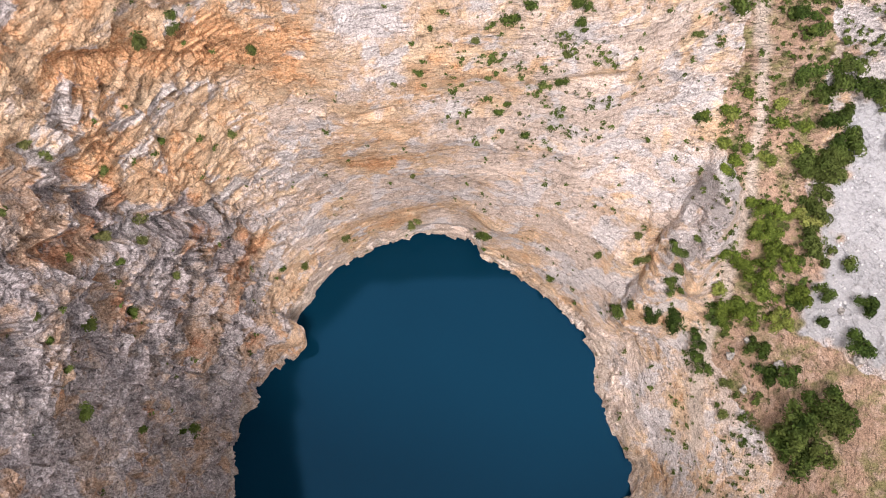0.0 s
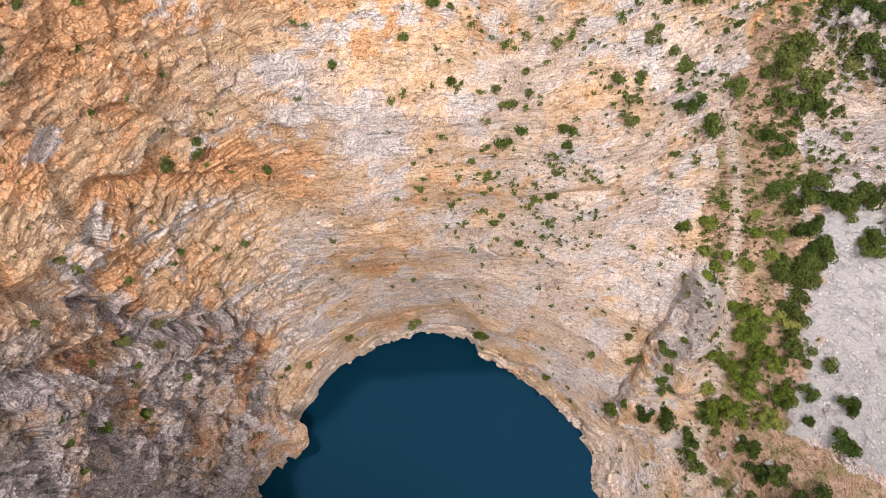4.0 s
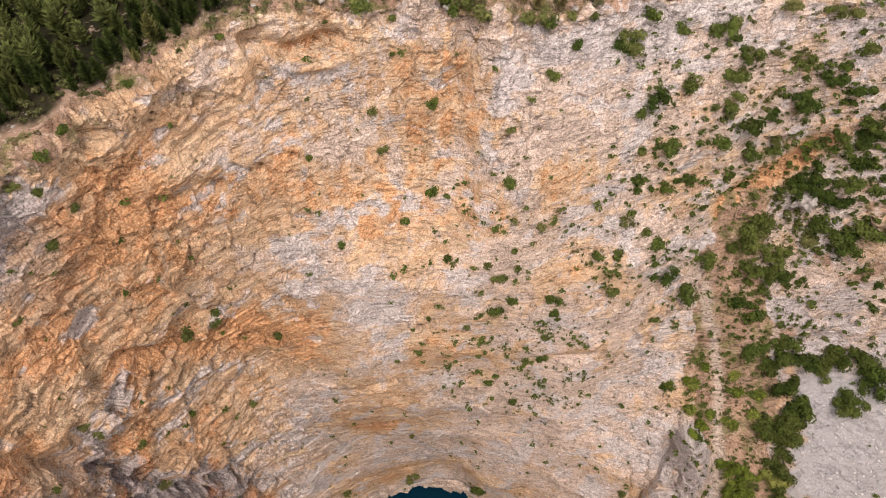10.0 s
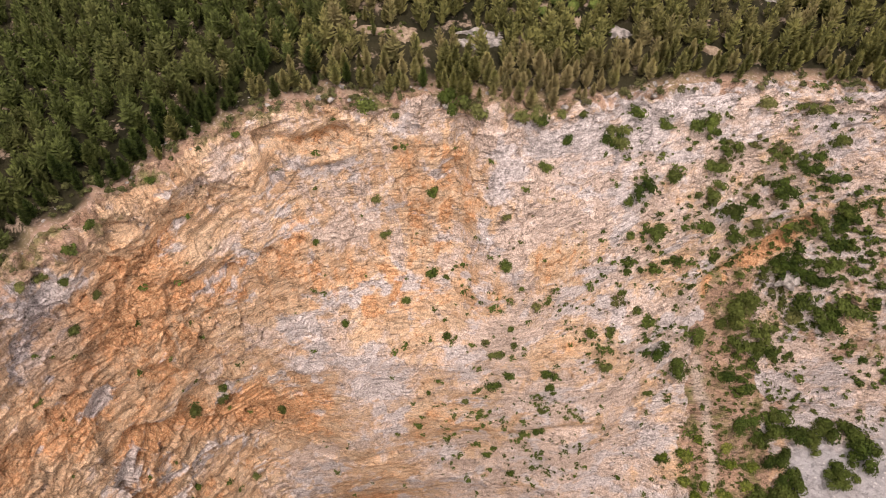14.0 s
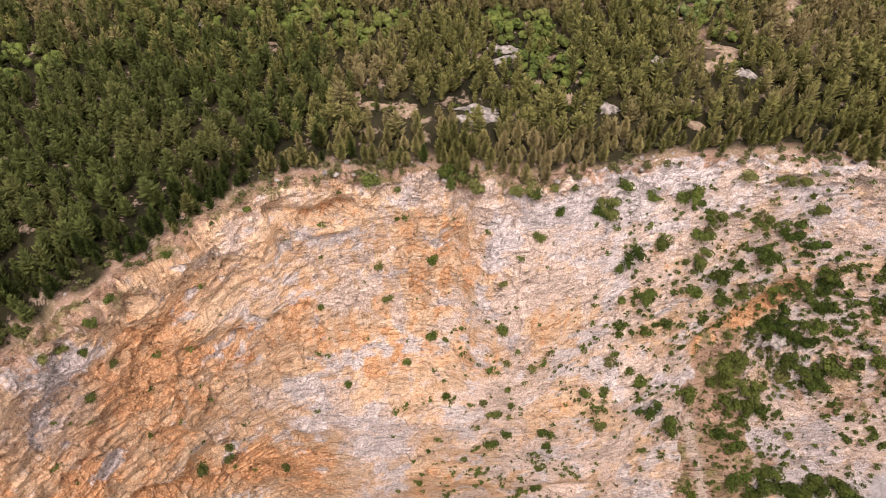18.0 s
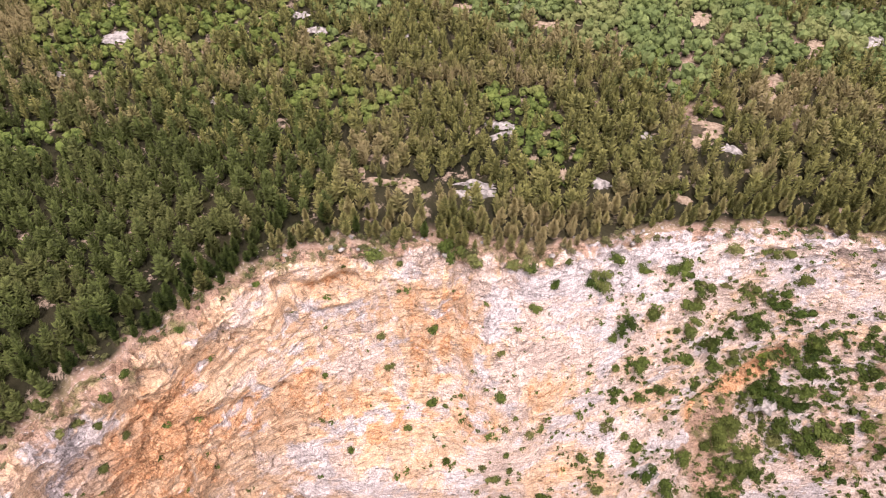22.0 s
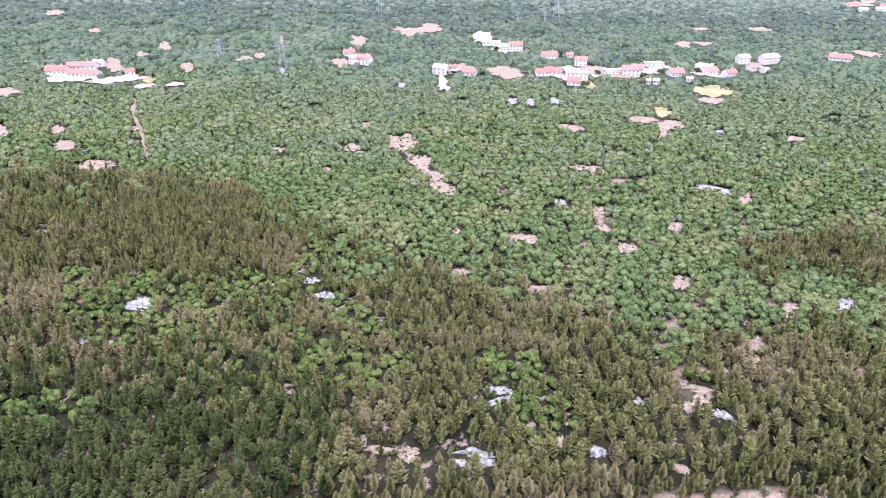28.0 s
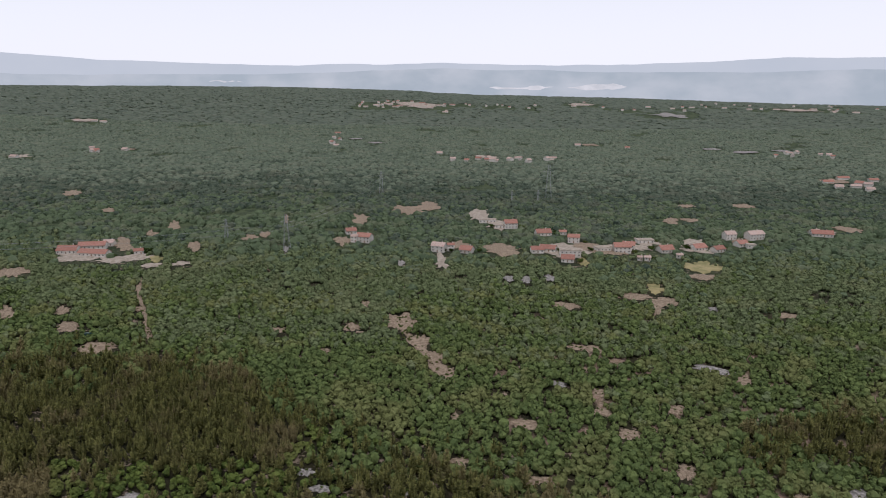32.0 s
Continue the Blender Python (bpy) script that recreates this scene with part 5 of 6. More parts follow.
def bushes(kind, rows):
    for x, y, z, w in rows:
        place = Vector((x, y, z))
        spot = wall_tree.ray_cast(OVER_LAKE, (place - OVER_LAKE).normalized())[0]
        if spot is None or (spot - place).length > 16:
            spot = wall_tree.find_nearest(place)[0]
        big = w > 5.5
        thing = tagged(new("tree" if big else "bush"), LABELS[kind], "tree" if big else "bush", "trees on the slope" if big else "bushes on the wall")
        thing.location, thing.rotation_euler = spot - Vector((0, 0, 0.12 * w)), (0, 0, brng.rand() * 6.28)
        girth = 0.84 * w if w > 9 else 1.1 * w
        thing.scale = (girth, girth, girth * brng.uniform(0.9, 1.15))
        part("stem" if not big else "trunk", stem_mesh, BARK, thing)
        part("foliage" if not big else "crown", (TREEKINDS if big else BUSHKINDS)[kind][brng.randint(5)], None, thing)
        ROOTED.append((x, y, z))


bushes("green", (
    (-68, 90, 130, 4.8),
    (-61, 96, 131, 2.9),
    (-61, 94, 129, 3.2),
    (-47, 98, 115, 3.4),
    (-32, 117, 170, 2.0),
    (-16, 123, 180, 3.0),
    (-2, 124, 181, 4.1),
    (-14, 120, 170, 3.1),
    (-9, 113, 150, 3.0),
    (-26, 109, 145, 2.7),
    (-2, 116, 159, 4.0),
    (2, 116, 157, 2.3),
    (18, 117, 161, 4.3),
    (17, 121, 176, 3.3),
    (27, 112, 149, 4.2),
    (27, 128, 186, 3.0),
    (2, 109, 138, 2.8),
    (13, 107, 138, 2.8),
    (16, 107, 131, 5.0),
    (22, 108, 135, 3.4),
    (20, 109, 143, 2.7),
    (16, 104, 118, 4.6),
))
bushes("green", (
    (21, 105, 123, 3.9),
    (32, 106, 122, 5.9),
    (34, 104, 117, 3.4),
    (8, 101, 114, 2.7),
    (-3, 102, 118, 2.3),
    (32, 101, 108, 2.8),
    (66, 107, 108, 3.3),
    (50, 108, 123, 4.4),
    (52, 125, 164, 2.7),
    (61, 115, 137, 4.6),
    (57, 116, 141, 3.2),
    (50, 113, 136, 3.2),
    (44, 112, 136, 3.9),
    (62, 124, 150, 3.9),
    (68, 126, 152, 4.2),
    (57, 123, 152, 2.5),
    (-8, 101, 113, 2.0),
    (-7, 98, 104, 3.1),
    (-13, 97, 100, 2.1),
    (16, 101, 108, 2.1),
    (12, 98, 102, 2.4),
    (24, 94, 76, 3.5),
))
bushes("green", (
    (16, 97, 85, 3.4),
    (18, 97, 90, 2.6),
    (32, 99, 98, 3.6),
    (27, 98, 98, 2.5),
    (-10, 90, 55, 2.9),
    (60, 92, 78, 2.0),
    (74, 95, 86, 4.3),
    (-82, 31, 104, 3.7),
    (-83, 29, 124, 2.2),
    (-79, 11, 35, 4.0),
    (-79, 10, 45, 2.7),
    (-77, 59, 98, 4.2),
    (-77, 55, 93, 3.3),
    (-80, 51, 110, 4.0),
    (-79, 65, 115, 3.0),
    (-81, 60, 135, 2.8),
    (-82, 60, 141, 3.0),
    (-58, 87, 90, 2.7),
    (-71, 78, 105, 2.6),
    (-83, 12, 97, 4.1),
    (-85, 47, 138, 2.4),
    (-79, 37, 89, 3.6),
))
bushes("green", (
    (-83, 44, 116, 2.1),
    (-83, 25, 118, 2.0),
    (-79, 47, 100, 2.5),
    (-75, 51, 73, 2.5),
    (53, 69, 37, 3.6),
    (63, 71, 50, 3.5),
    (66, 65, 42, 5.6),
    (75, 66, 51, 5.9),
    (75, 56, 42, 6.8),
    (61, 51, 24, 5.5),
    (79, 68, 57, 3.1),
    (-12, 88, 15, 5.7),
    (16, 81, 19, 6.9),
    (64, 52, 32, 3.7),
    (-36, 80, 20, 3.9),
    (-57, 67, 25, 3.0),
    (-51, 70, 17, 3.5),
    (40, 67, 13, 3.9),
    (90, 16, 34, 3.7),
    (92, 26, 35, 4.1),
    (-79, 9, 74, 2.8),
    (-85, 21, 103, 2.2),
))
bushes("green", (
    (-76, 92, 197, 3.7),
    (-75, 90, 184, 2.5),
    (-80, 84, 179, 3.1),
    (-18, 136, 199, 5.3),
    (-11, 134, 198, 2.2),
    (45, 137, 188, 6.9),
    (51, 141, 193, 4.2),
    (31, 131, 193, 3.1),
    (35, 137, 197, 3.7),
    (26, 128, 187, 3.1),
    (69, 142, 189, 6.7),
    (86, 147, 192, 4.6),
    (97, 148, 191, 6.1),
    (102, 147, 190, 4.1),
    (111, 147, 179, 5.0),
    (52, 125, 164, 2.8),
    (117, 139, 160, 6.8),
    (10, 135, 198, 4.8),
    (21, 134, 197, 6.5),
    (25, 134, 197, 4.2),
    (3, 138, 198, 7.1),
    (30, 136, 197, 3.1),
))
bushes("green", (
    (-81, 86, 195, 3.1),
    (-48, 126, 199, 2.2),
    (-64, 111, 199, 2.4),
    (-74, 98, 198, 2.9),
    (-26, 133, 198, 2.0),
    (-87, 71, 170, 2.6),
    (-11, 128, 193, 1.7),
    (-31, 123, 184, 1.4),
    (-78, 88, 192, 2.6),
    (-84, 83, 196, 3.4),
))
bushes("dark", (
    (59, 127, 164, 6.8),
    (53, 131, 177, 6.5),
    (63, 135, 177, 5.2),
    (50, 129, 174, 3.5),
    (77, 141, 182, 6.6),
    (74, 138, 177, 6.9),
    (74, 135, 172, 6.3),
    (81, 134, 164, 7.6),
    (74, 130, 161, 5.2),
    (86, 135, 153, 5.8),
    (89, 138, 164, 4.4),
    (97, 141, 166, 7.6),
    (92, 142, 179, 6.6),
    (103, 143, 172, 7.6),
    (112, 142, 169, 7.1),
    (94, 136, 153, 4.2),
    (113, 136, 155, 7.3),
    (44, 136, 188, 5.7),
    (32, 132, 192, 3.5),
    (93, 126, 127, 12.9),
    (90, 124, 125, 9.2),
    (101, 121, 124, 10.5),
))
bushes("dark", (
    (97, 128, 131, 9.2),
    (106, 132, 144, 9.1),
    (103, 131, 142, 7.3),
    (116, 130, 145, 9.2),
    (113, 124, 133, 12.0),
    (126, 124, 131, 13.6),
    (120, 122, 128, 11.5),
    (79, 120, 123, 7.2),
    (74, 113, 114, 8.0),
    (66, 114, 123, 7.7),
    (94, 118, 119, 7.4),
    (100, 117, 119, 7.5),
    (93, 111, 112, 6.4),
    (118, 137, 158, 7.3),
    (115, 128, 140, 9.3),
    (100, 102, 96, 12.6),
    (108, 103, 97, 12.8),
    (105, 100, 91, 10.1),
    (118, 102, 92, 14.4),
    (127, 103, 92, 13.4),
    (123, 99, 89, 9.2),
    (135, 99, 92, 13.5),
))
bushes("dark", (
    (133, 90, 87, 11.4),
    (138, 94, 91, 12.7),
    (130, 88, 85, 7.6),
    (112, 95, 85, 11.5),
    (115, 88, 81, 10.4),
    (113, 83, 79, 12.4),
    (108, 81, 76, 10.4),
    (105, 85, 77, 8.2),
    (112, 60, 66, 10.5),
    (109, 64, 66, 10.5),
    (71, 48, 32, 9.1),
    (76, 47, 34, 8.2),
    (84, 40, 34, 9.5),
    (85, 33, 31, 8.7),
    (87, 47, 42, 6.9),
    (76, 61, 47, 4.7),
    (108, 70, 70, 8.5),
    (109, 75, 73, 12.0),
    (112, 84, 78, 13.9),
    (115, 89, 81, 12.0),
    (106, 84, 77, 9.6),
    (107, 49, 56, 9.5),
))
bushes("dark", (
    (99, 36, 45, 9.3),
    (102, 28, 45, 10.1),
    (106, 27, 48, 10.1),
    (111, 15, 54, 17.8),
    (104, 12, 49, 16.7),
    (107, 5, 51, 17.8),
    (115, 17, 57, 12.6),
    (102, 6, 47, 12.8),
    (115, 11, 58, 11.8),
    (114, 50, 62, 5.9),
    (119, 56, 68, 5.1),
    (124, 45, 66, 9.1),
    (122, 34, 62, 8.3),
    (114, 41, 58, 4.0),
))
bushes("bright", (
    (103, 138, 154, 3.6),
    (82, 95, 88, 5.8),
    (85, 99, 92, 3.9),
    (96, 69, 65, 10.4),
    (100, 63, 61, 12.6),
    (95, 75, 68, 7.4),
    (108, 70, 70, 10.4),
    (89, 89, 78, 4.0),
    (86, 86, 75, 4.8),
    (97, 94, 84, 4.8),
    (104, 93, 83, 4.5),
    (96, 86, 76, 3.7),
    (98, 68, 65, 10.0),
    (100, 63, 61, 10.1),
    (98, 57, 55, 11.9),
    (94, 61, 55, 7.1),
    (105, 59, 61, 5.9),
    (91, 46, 42, 10.6),
    (98, 45, 48, 11.2),
    (93, 49, 46, 8.8),
    (105, 43, 51, 7.2),
    (89, 64, 55, 7.8),
))
bushes("bright", (
    (88, 54, 47, 5.2),
    (99, 51, 52, 8.7),
    (81, 96, 88, 5.0),
    (82, 90, 79, 4.8),
    (74, 95, 87, 3.6),
    (95, 98, 88, 4.4),
    (94, 87, 76, 3.8),
    (96, 86, 76, 3.4),
    (83, 84, 74, 4.1),
    (102, 88, 79, 4.6),
    (101, 72, 68, 5.8),
    (108, 50, 58, 7.9),
))


tp = P.reshape(nrow, ncol, 3)[12:-6, :760].reshape(-1, 3)
tn = N.reshape(nrow, ncol, 3)[12:-6, :760].reshape(-1, 3)
trng = np.random.RandomState(31)

# shrubs that crowd the broken slope under the eastern rim
shrubby_slope = smooth_step(40, 66, tp[:, 0]) * smooth_step(118, 132, tp[:, 2]) * smooth_step(192, 180, tp[:, 2]) * smooth_step(-0.15, 0.35, value_noise(tp / 12, 64)) * (tp[:, 1] > 60)
shrubby_slope = shrubby_slope + 0.5 * smooth_step(78, 84, tp[:, 0]) * smooth_step(116, 108, tp[:, 0]) * smooth_step(30, 45, tp[:, 2]) * smooth_step(125, 110, tp[:, 2]) * smooth_step(-0.1, 0.3, value_noise(tp / 7, 65)) * (tp[:, 1] > 5)
shrubby_slope = shrubby_slope + 1.3 * (seam.reshape(nrow, ncol)[12:-6, :760].ravel() < 0.25) * smooth_step(86, 96, tp[:, 0]) * smooth_step(99, 106, tp[:, 1]) * smooth_step(92, 100, tp[:, 2]) * smooth_step(176, 160, tp[:, 2]) * smooth_step(-0.3, 0.2, value_noise(tp / 8, 67))
off_path = (track.reshape(nrow, ncol)[12:-6, :760].ravel() < 0.05)
spots = np.nonzero(off_path & (trng.rand(len(tp)) < 0.06 * shrubby_slope))[0]
spots = spots[trng.permutation(len(spots))[:1500]]
wild = spots[90:]
ww = 1.5 + 2.8 * trng.rand(len(wild)) ** 1.7
scattered("slope_scrub", RIMBUSH, tp[wild] - (0, 0, 0.2), ww, ww * 0.9, SCRUB, "dark green shrubs crowding the broken slope", "shrubs", 35)
for k in spots[:90]:
    bushes("green" if trng.rand() < 0.45 else "dark", [(*tp[k], 1.4 + (2.4 + 1.8 * (tp[k, 0] > 92)) * trng.rand() ** 1.7)])

# small tufts all over the ledges, past counting
clump = smooth_step(-0.1, 0.5, value_noise(tp / 9, 62)) + 0.25
rows_of = smooth_step(0.1, 0.5, value_noise(np.stack([tp[:, 0] / 14, tp[:, 1] / 14, (tp[:, 2] + 0.3 * tp[:, 0]) / 3.5], 1), 63))
grow = 0.0006 + 0.015 * smooth_step(-12, 14, tp[:, 0]) * smooth_step(66, 86, tp[:, 2]) * smooth_step(175, 150, tp[:, 2]) * (rows_of + 0.12)
grow = grow + 0.012 * smooth_step(74, 82, tp[:, 0]) * clump + 0.016 * smooth_step(34, 64, tp[:, 0]) * smooth_step(112, 135, tp[:, 2]) * clump
grow = 2.2 * grow * np.where((tp[:, 0] > 112) & (tp[:, 1] < 100), 0.08, 1.0) * np.where(tn[:, 2] > 0.5, 1.4, 1.0)
pick = trng.rand(len(tp)) < grow
TUFTS = [leaf_bush(20, 300 + s, 0.2) for s in range(5)]
TUFTS = [(v[:20 * 4], f[:20 * 2]) for v, f in TUFTS]
tw = 0.8 + 2.0 * trng.rand(pick.sum()) ** 1.8
tuft_at = tp[pick] + tn[pick] * (0.2 * tw)[:, None] - (0, 0, 0.25)
scattered("ledge_tufts", TUFTS, tuft_at, tw, tw * trng.uniform(0.7, 1.1, len(tw)), DARKLEAF, "small green tufts dotted over the rock ledges", "shrubs", 32)

dry = trng.rand(len(tp)) < 0.8 * grow * smooth_step(10, 40, tp[:, 0])
dw = 0.5 + 1.2 * trng.rand(dry.sum()) ** 1.5
scattered("dry_tufts", TUFTS, tp[dry] + tn[dry] * (0.15 * dw)[:, None] - (0, 0, 0.2), dw, dw * 0.8, DRYLEAF, "small olive brown tufts on the stony slope", "shrubs", 33)

# ---- stones on the scree and boulders on the slope ----
def rough_stone(seed, flat=0.7):
    rng = np.random.RandomState(seed)
    return ICO_V * rng.uniform(0.7, 1.2, (len(ICO_V), 1)) * (1, rng.uniform(0.7, 1), flat), ICO_F


sm = (scree > 0.6) & (row > 12) & (row < nrow - 8) & (P[:, 1] > -20) & (P[:, 0] < 190)
pool = P[sm]
pool = pool[np.random.RandomState(41).choice(len(pool), min(3600, len(pool)), replace=False)]
pool = pool + np.random.RandomState(42).uniform(-0.4, 0.4, pool.shape) * (1, 1, 0)
stone_w = 0.14 + 0.5 * np.random.RandomState(43).rand(len(pool)) ** 5
scattered("scree_stones", [rough_stone(s) for s in range(6)], pool, stone_w, stone_w, STONE, "pale grey limestone rubble on the scree", "stones", 44)


def boulder(x, y, z, w, seed):
    rng = np.random.RandomState(seed)
    bm = bmesh.new()
    bmesh.ops.create_icosphere(bm, subdivisions=3, radius=1)
    co = np.array([v.co[:] for v in bm.verts])
    f, _ = facets(co * 1.3 + seed * 7.1, seed)
    for v, k in zip(bm.verts, f):
        v.co *= 1 + 0.55 * float(k)
        v.co.z *= 0.75
    me = bpy.data.meshes.new("boulder")
    bm.to_mesh(me)
    bm.free()
    me.materials.append(CHALK)
    ob = tagged(new("boulder", me), "pale grey limestone boulder on the slope", "boulder", "boulders on the slope")
    near = wall_tree.find_nearest(Vector((x, y, z)))[0]
    ob.location, ob.scale, ob.rotation_euler = near + Vector((0, 0, 0.1 * w)), (w, w, w), (0, 0, rng.rand() * 6)


for k, (x, y, z, w) in enumerate(((107, 127, 142, 3.4), (70, 110, 125, 3.0), (112, 120, 136, 1.2), (92, 34, 40, 1.3), (96, 38, 45, 1.0), (104, 30, 48, 1.4), (118, 44, 62, 1.0), (122, 30, 60, 1.5), (100, 22, 36, 1.2))):
    boulder(x, y, z, w, 500 + k)

# ---- bare patches, tracks and yards in the woods ----
PATCHES = {"dirt": (DIRT, "clearing", "bare reddish dirt clearing among the trees"), "chalk": (CHALK, "rock_outcrop", "bare pale limestone outcrop in the wood"),
           "grass": (DRYGRASS, "field", "dry yellow grass field"), "concrete": (CONCRETE, "yard", "pale gravelled yard beside the houses")}
prng = np.random.RandomState(9)
for count, (cx, cy, a, b, turn, kind) in enumerate(CLEARINGS):
    mat, name, label = PATCHES[kind]
    n, rings_n = 44, 4
    shrink = float(np.interp(math.hypot(cx, cy), [150, 300, 1100, 1500, 2600], [0.7, 0.85, 0.9, 0.75, 0.45]))
    a, b = a * shrink, b * shrink
    ang = np.arange(n) * 2 * np.pi / n
    seed = prng.rand() * 50
    wob = 1 + 0.45 * value_noise(np.stack([np.cos(ang) * 1.6, np.sin(ang) * 1.6, 0 * ang + seed], 1), 3) + 0.40 * value_noise(np.stack([np.cos(ang) * 5, np.sin(ang) * 5, 0 * ang + seed], 1), 4)
    c, s = math.cos(radians(turn)), math.sin(radians(turn))
    lift = 0.25 + 0.0009 * math.hypot(cx, cy) + 0.013 * (count % 17)
    pts = [np.array([[cx, cy]])]
    for k in range(1, rings_n + 1):
        u, v = 1.15 * a * wob * k / rings_n * np.cos(ang), 1.15 * b * wob * k / rings_n * np.sin(ang)
        pts.append(np.stack([cx + u * c - v * s, cy + u * s + v * c], 1))
    xy = np.concatenate(pts)
    z, _ = height_at(xy[:, 0], xy[:, 1])
    rim_drop = np.where(np.arange(len(xy)) > n * (rings_n - 1), -0.6, 0.0)
    relief = 0.5 * np.abs(value_noise(np.stack([xy[:, 0], xy[:, 1], 0 * z], 1) / 2.5, 6)) if kind == "chalk" else 0
    co = np.stack([xy[:, 0], xy[:, 1], z + lift + rim_drop + relief], 1)
    i = np.arange(n)
    j = (i + 1) % n
    tri = [np.stack([0 * i, 1 + i, 1 + j], 1)]
    for k in range(rings_n - 1):
        o, p = 1 + k * n, 1 + (k + 1) * n
        tri += [np.stack([o + i, p + i, p + j], 1), np.stack([o + i, p + j, o + j], 1)]
    me = mesh_of(name, co, np.concatenate(tri))
    me.materials.append(mat)
    tagged(new(name, me), label, "ground", kind="structure")


# scrub that creeps into the clearings
gx, gy = [], []
for cx, cy, a, b, turn, kind in CLEARINGS:
    if math.hypot(cx, cy) < 520:
        n = int(4 + 0.35 * a * b**0.5)
        u, v = a * prng.normal(size=n) * 0.75, b * prng.normal(size=n) * 0.75
        c, s = math.cos(radians(turn)), math.sin(radians(turn))
        gx += list(cx + u * c - v * s)
        gy += list(cy + u * s + v * c)
gx, gy = np.array(gx), np.array(gy)
gw = prng.uniform(0.8, 2.6, len(gx))
scattered("clearing_scrub", RIMBUSH, np.stack([gx, gy, height_at(gx, gy)[0] + 0.2], 1), gw, gw * 0.9, SCRUB, "small green shrubs creeping into the clearings", "shrubs", 45)


# ---- houses ----
def box(x0, x1, y0, y1, z0, z1):
    bm = bmesh.new()
    bmesh.ops.create_cube(bm, size=1, matrix=Matrix.LocRotScale(((x0 + x1) / 2, (y0 + y1) / 2, (z0 + z1) / 2), None, (x1 - x0, y1 - y0, z1 - z0)))
    return bm


def gable(w, d, z, rise, over=0.5, thick=0.25):
    """A pitched roof with eaves, its ridge along x."""
    v = []
    for x in (-w / 2 - over, w / 2 + over):
        v += [(x, -d / 2 - over, z - 0.25), (x, 0, z + rise), (x, d / 2 + over, z - 0.25), (x, d / 2 + over, z - 0.25 - thick), (x, 0, z + rise - thick), (x, -d / 2 - over, z - 0.25 - thick)]
    bm = bmesh.new()
    vs = [bm.verts.new(p) for p in v]
    for k in range(6):
        m = (k + 1) % 6
        bm.faces.new((vs[k], vs[m], vs[m + 6], vs[k + 6]))
    for o in (0, 6):
        for q in ((0, 1, 4, 5), (1, 2, 3, 4)):
            bm.faces.new([vs[o + e] for e in q])
    bmesh.ops.recalc_face_normals(bm, faces=bm.faces)
    return bm


def gable_walls(w, d, h, rise):
    v = [(sx * w / 2, sy * d / 2, z) for z in (-1.5, h) for sx, sy in ((-1, -1), (1, -1), (1, 1), (-1, 1))] + [(-w / 2, 0, h + rise - 0.3), (w / 2, 0, h + rise - 0.3)]
    bm = bmesh.new()
    vs = [bm.verts.new(p) for p in v]
    for f in ((0, 1, 5, 4), (1, 2, 6, 9, 5), (2, 3, 7, 6), (3, 0, 4, 8, 7)):
        bm.faces.new([vs[k] for k in f])
    return bm


HOUSE_LABELS = {"tile": "plastered village house with a red tiled roof", "white": "white plastered house with a faded tiled roof", "flat": "long pale building with a flat roof"}
hrng = np.random.RandomState(15)


def house(x, y, w, storeys, kind, turn):
    z = float(height_at([x], [y])[0][0])
    d = min(w * 0.85, 11.5) * hrng.uniform(0.85, 1.1)
    h = 2.9 * storeys + 0.4
    thing = tagged(new("house"), HOUSE_LABELS[kind], "house", "houses of the village")
    thing.location, thing.rotation_euler = (x, y, z + 0.6), (0, 0, radians(turn))
    near = math.hypot(x, y) < 1300
    if kind == "flat":
        wall = part("wall", box(-w / 2, w / 2, -d / 2, d / 2, -1.5, h), PLASTER, thing)
        part("roof", box(-w / 2 - 0.4, w / 2 + 0.4, -d / 2 - 0.4, d / 2 + 0.4, h + 0.003, h + 0.4), CONCRETE, thing, "flat pale concrete roof")
    else:
        rise = 0.30 * d
        wall = part("wall", gable_walls(w, d, h, rise), PLASTER, thing)
        roof = part("roof", gable(w, d, h, rise), FADEDTILE if kind == "white" else TILE, thing, "faded clay tile roof" if kind == "white" else "red clay tile roof")
        if near:
            part("chimney", box(w * 0.2, w * 0.2 + 0.7, d * 0.1, d * 0.1 + 0.7, h + 0.3, h + rise + 0.9), PLASTER, roof)
    if near:
        n = max(2, int(w / 3.6))
        for floor in range(storeys):
            for k in range(n):
                cx, cz = -w / 2 + (k + 0.5) * w / n, 0.9 + 2.9 * floor
                if floor == 0 and k == n // 2:
                    part("door", box(cx - 0.5, cx + 0.5, -d / 2 - 0.06, -d / 2 + 0.02, 0, 2.1), WOOD, thing, "dark wooden door")
                    continue
                win = part("window", box(cx - 0.6, cx + 0.6, -d / 2 - 0.06, -d / 2 + 0.02, cz, cz + 1.3), CONCRETE, thing)
                part("pane", box(cx - 0.5, cx + 0.5, -d / 2 - 0.09, -d / 2 - 0.065, cz + 0.1, cz + 1.2), GLASS, win)


for r in HOUSES:
    house(*r)

# dark trees in the gardens
for k, r in enumerate(HOUSES):
    if 600 < r[1] < 900 and k % 4 != 3:
        side = -1 if k % 2 else 1
        gx_, gy_ = r[0] + side * (0.5 * r[2] + hrng.uniform(3, 7)), r[1] + hrng.uniform(-7, 5)
        girth = hrng.uniform(5.0, 8.5)
        tree = tagged(new("garden_tree"), "round dark green tree in a village garden", "tree", "trees in the gardens")
        tree.location, tree.scale = (gx_, gy_, float(height_at([gx_], [gy_])[0][0]) + 0.3), (girth, girth, girth)
        part("trunk", stem_mesh, BARK, tree)
        part("crown", TREEKINDS["dark"][k % 5], None, tree)


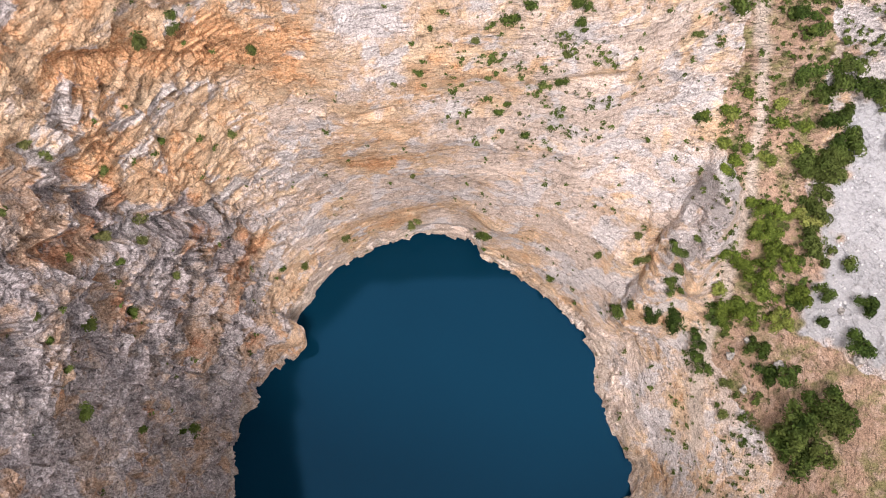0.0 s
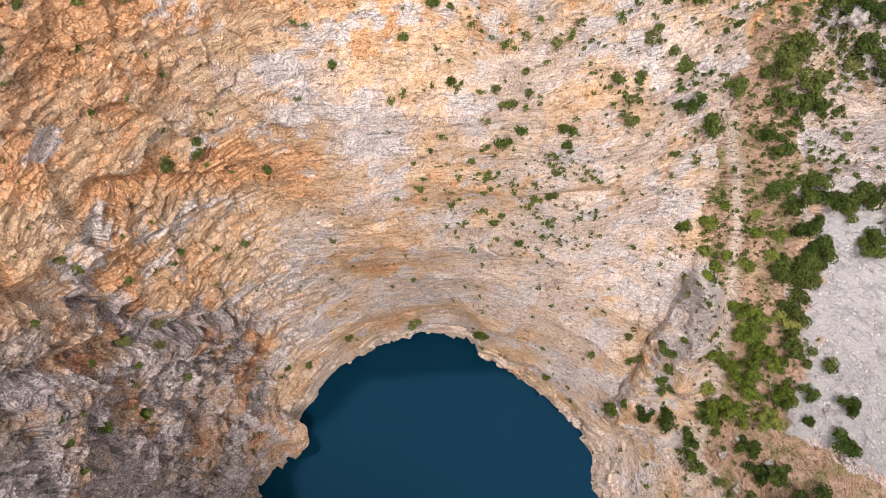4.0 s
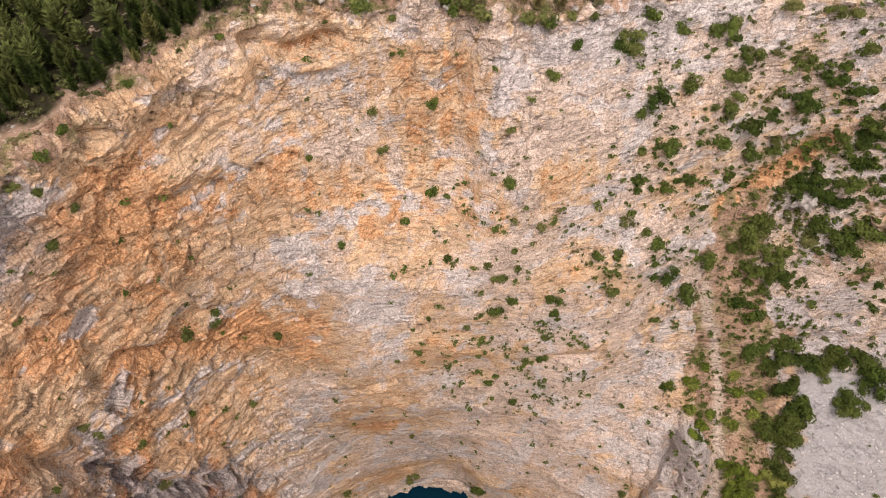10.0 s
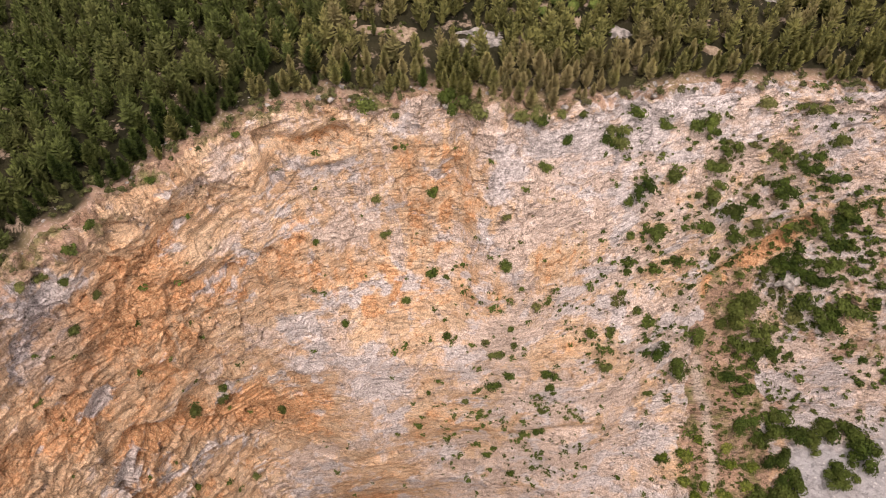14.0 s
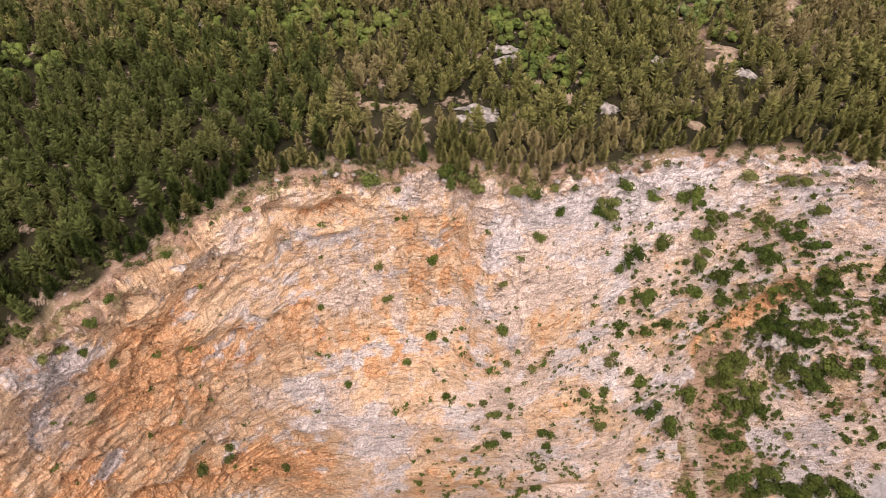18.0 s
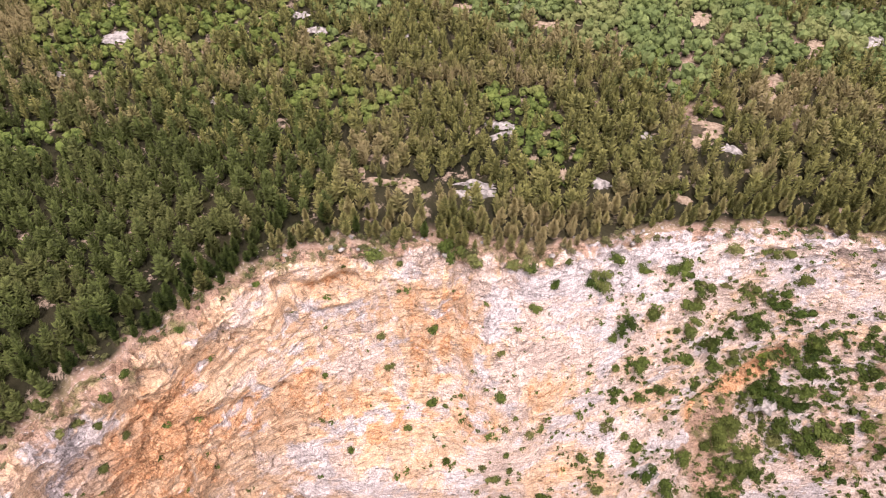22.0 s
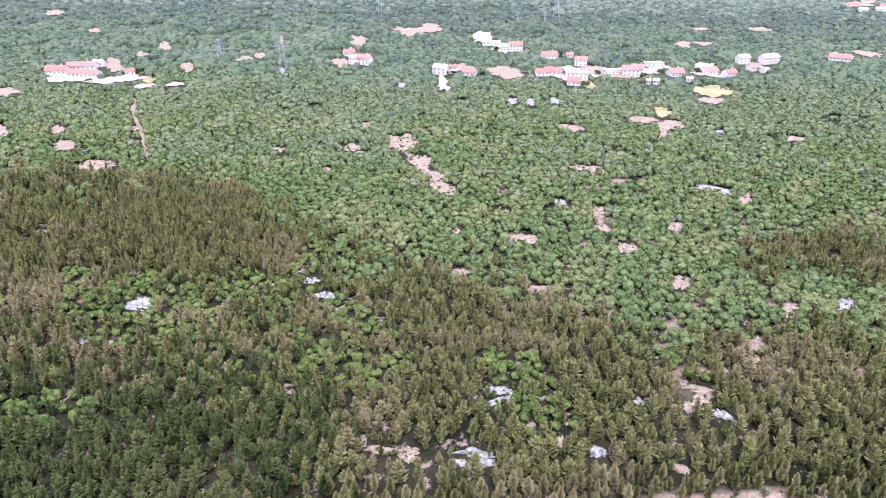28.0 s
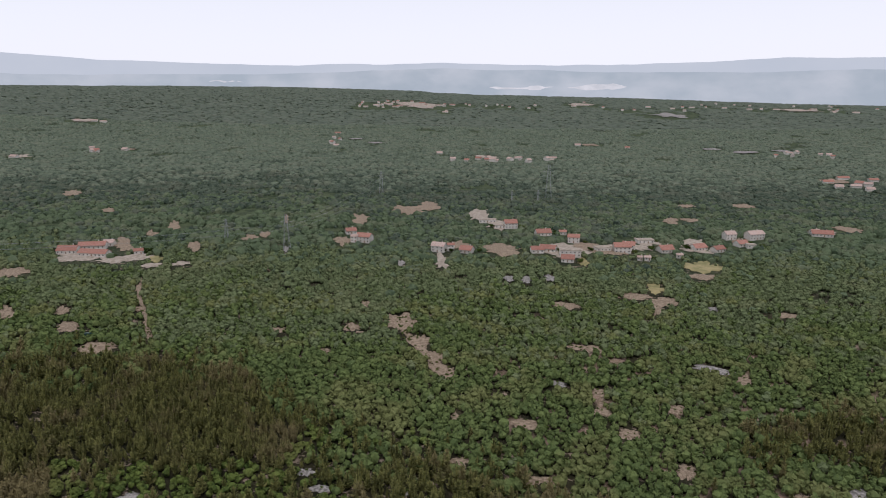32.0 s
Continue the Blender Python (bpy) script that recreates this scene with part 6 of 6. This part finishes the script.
def parked_van(x, y, turn):
    """A dark green van with its cab to the front, on four wheels."""
    van = tagged(new("parked_van"), "dark green van parked on bare dirt", "van")
    van.location, van.rotation_euler = (x, y, float(height_at([x], [y])[0][0]) + 0.8), (0, 0, radians(turn))
    body = box(-2.6, 1.6, -1.0, 1.0, 0.5, 2.5)
    bmesh.ops.bevel(body, geom=body.edges[:], offset=0.15, segments=2, affect="EDGES")
    part("body", body, VANPAINT, van)
    cab = box(1.6, 2.9, -0.95, 0.95, 0.5, 1.9)
    bmesh.ops.bevel(cab, geom=cab.edges[:], offset=0.3, segments=2, affect="EDGES")
    cab = part("cab", cab, VANPAINT, van)
    part("windscreen", box(2.62, 2.70, -0.8, 0.8, 1.25, 1.75), GLASS, cab)
    for wx in (-1.7, 2.0):
        for wy in (-0.95, 0.95):
            bm = bmesh.new()
            bmesh.ops.create_cone(bm, cap_ends=True, segments=16, radius1=0.42, radius2=0.42, depth=0.28, matrix=Matrix.Translation((wx, wy, 0.42)) @ Matrix.Rotation(radians(90), 4, "X"))
            part("wheel", bm, RUBBER, van)


parked_van(-218, 414, 20)


# ---- pylons ----
def bars(pairs, r):
    """Thin square bars between pairs of points, as one mesh."""
    bm = bmesh.new()
    for a, b in pairs:
        a, b = Vector(a), Vector(b)
        m = Matrix.Translation((a + b) / 2) @ (b - a).to_track_quat("Z", "Y").to_matrix().to_4x4() @ Matrix.Diagonal((r, r, (b - a).length, 1))
        bmesh.ops.create_cube(bm, size=1, matrix=m)
    return bm


PYLONS = []


def pylon(x, y, h):
    z = float(height_at([x], [y])[0][0])
    thing = tagged(new("pylon"), "grey steel lattice pylon standing above the trees", "pylon", "pylons of the power line")
    thing.location = (x, y, z)
    PYLONS.append((x, y, z, h))
    b, t = h * 0.085, h * 0.02

    def corner(k, u):
        s = b + (t - b) * u
        return ((s, s), (-s, s), (-s, -s), (s, -s))[k % 4] + (h * u,)

    for k in range(4):
        part("leg", bars([(corner(k, -0.03), corner(k, 1))], 0.20), STEEL, thing)
        steps = [0.0, 0.18, 0.34, 0.48, 0.60, 0.70, 0.79, 0.87, 0.94]
        part("bracing", bars([(corner(k + i % 2, u), corner(k + 1 - i % 2, v)) for i, (u, v) in enumerate(zip(steps, steps[1:]))], 0.12), STEEL, thing)
    for u, half in ((0.66, 0.20), (0.79, 0.16), (0.92, 0.12)):
        part("crossarm", bars([((-half * h, 0, h * u), (half * h, 0, h * u)), ((-half * h, 0, h * u), (0, 0, h * (u + 0.05))), ((half * h, 0, h * u), (0, 0, h * (u + 0.05)))], 0.14), STEEL, thing)


pylon(-147, 658, 37)
pylon(-216, 696, 23)
pylon(162, 1043, 54)
pylon(142, 1008, 19)
pylon(-90, 1066, 35)
pylon(104, 1006, 17)


for k, (ox, oz) in enumerate(((-6, 22), (6, 22), (-5, 27), (5, 27))):
    cu = bpy.data.curves.new("power_line", "CURVE")
    cu.dimensions, cu.bevel_depth, cu.bevel_resolution = "3D", 0.05, 0
    ends = [Vector((-620, 560, 214 + oz)), Vector((PYLONS[0][0] + ox, PYLONS[0][1], PYLONS[0][2] + oz)), Vector((PYLONS[4][0] + ox, PYLONS[4][1], PYLONS[4][2] + oz))]
    sp = cu.splines.new("POLY")
    line = [ends[e].lerp(ends[e + 1], t / 14) - Vector((0, 0, 9 * 4 * t / 14 * (1 - t / 14))) for e in range(2) for t in range(15)]
    sp.points.add(len(line) - 1)
    for p, co in zip(sp.points, line):
        p.co = (*co, 1)
    cu.materials.append(STEEL)
    tagged(new("power_line", cu), "thin sagging power line between the pylons", "cable", "cables of the power line")


# ---- far hills behind the last ridge: a self-lit backdrop, haze put into its colour ----
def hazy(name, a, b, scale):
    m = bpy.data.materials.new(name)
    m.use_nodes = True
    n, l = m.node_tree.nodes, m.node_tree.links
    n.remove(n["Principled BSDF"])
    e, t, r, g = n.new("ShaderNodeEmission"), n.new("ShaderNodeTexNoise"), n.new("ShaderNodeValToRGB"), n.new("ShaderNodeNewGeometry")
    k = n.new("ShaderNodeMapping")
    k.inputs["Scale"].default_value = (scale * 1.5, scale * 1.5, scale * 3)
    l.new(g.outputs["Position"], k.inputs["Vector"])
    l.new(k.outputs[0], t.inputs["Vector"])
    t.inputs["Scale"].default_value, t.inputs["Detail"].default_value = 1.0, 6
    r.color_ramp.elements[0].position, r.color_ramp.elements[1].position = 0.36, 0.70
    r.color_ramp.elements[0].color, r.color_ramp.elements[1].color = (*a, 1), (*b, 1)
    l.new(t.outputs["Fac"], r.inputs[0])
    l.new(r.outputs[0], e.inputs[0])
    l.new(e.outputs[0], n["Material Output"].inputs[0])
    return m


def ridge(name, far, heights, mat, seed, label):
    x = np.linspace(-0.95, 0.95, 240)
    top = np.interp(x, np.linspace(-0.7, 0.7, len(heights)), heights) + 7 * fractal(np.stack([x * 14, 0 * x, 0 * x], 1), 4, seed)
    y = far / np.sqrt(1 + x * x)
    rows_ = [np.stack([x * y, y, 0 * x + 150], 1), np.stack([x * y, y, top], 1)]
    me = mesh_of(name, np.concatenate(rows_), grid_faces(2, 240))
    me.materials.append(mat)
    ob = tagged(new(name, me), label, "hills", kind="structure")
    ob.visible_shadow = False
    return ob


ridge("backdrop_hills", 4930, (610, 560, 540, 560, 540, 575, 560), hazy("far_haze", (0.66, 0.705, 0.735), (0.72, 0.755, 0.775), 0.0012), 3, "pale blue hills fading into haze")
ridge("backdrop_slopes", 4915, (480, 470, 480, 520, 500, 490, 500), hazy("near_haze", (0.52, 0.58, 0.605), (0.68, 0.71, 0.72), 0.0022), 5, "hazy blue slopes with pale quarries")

# pale quarries on the far slopes: self-lit strips with haze in their colour
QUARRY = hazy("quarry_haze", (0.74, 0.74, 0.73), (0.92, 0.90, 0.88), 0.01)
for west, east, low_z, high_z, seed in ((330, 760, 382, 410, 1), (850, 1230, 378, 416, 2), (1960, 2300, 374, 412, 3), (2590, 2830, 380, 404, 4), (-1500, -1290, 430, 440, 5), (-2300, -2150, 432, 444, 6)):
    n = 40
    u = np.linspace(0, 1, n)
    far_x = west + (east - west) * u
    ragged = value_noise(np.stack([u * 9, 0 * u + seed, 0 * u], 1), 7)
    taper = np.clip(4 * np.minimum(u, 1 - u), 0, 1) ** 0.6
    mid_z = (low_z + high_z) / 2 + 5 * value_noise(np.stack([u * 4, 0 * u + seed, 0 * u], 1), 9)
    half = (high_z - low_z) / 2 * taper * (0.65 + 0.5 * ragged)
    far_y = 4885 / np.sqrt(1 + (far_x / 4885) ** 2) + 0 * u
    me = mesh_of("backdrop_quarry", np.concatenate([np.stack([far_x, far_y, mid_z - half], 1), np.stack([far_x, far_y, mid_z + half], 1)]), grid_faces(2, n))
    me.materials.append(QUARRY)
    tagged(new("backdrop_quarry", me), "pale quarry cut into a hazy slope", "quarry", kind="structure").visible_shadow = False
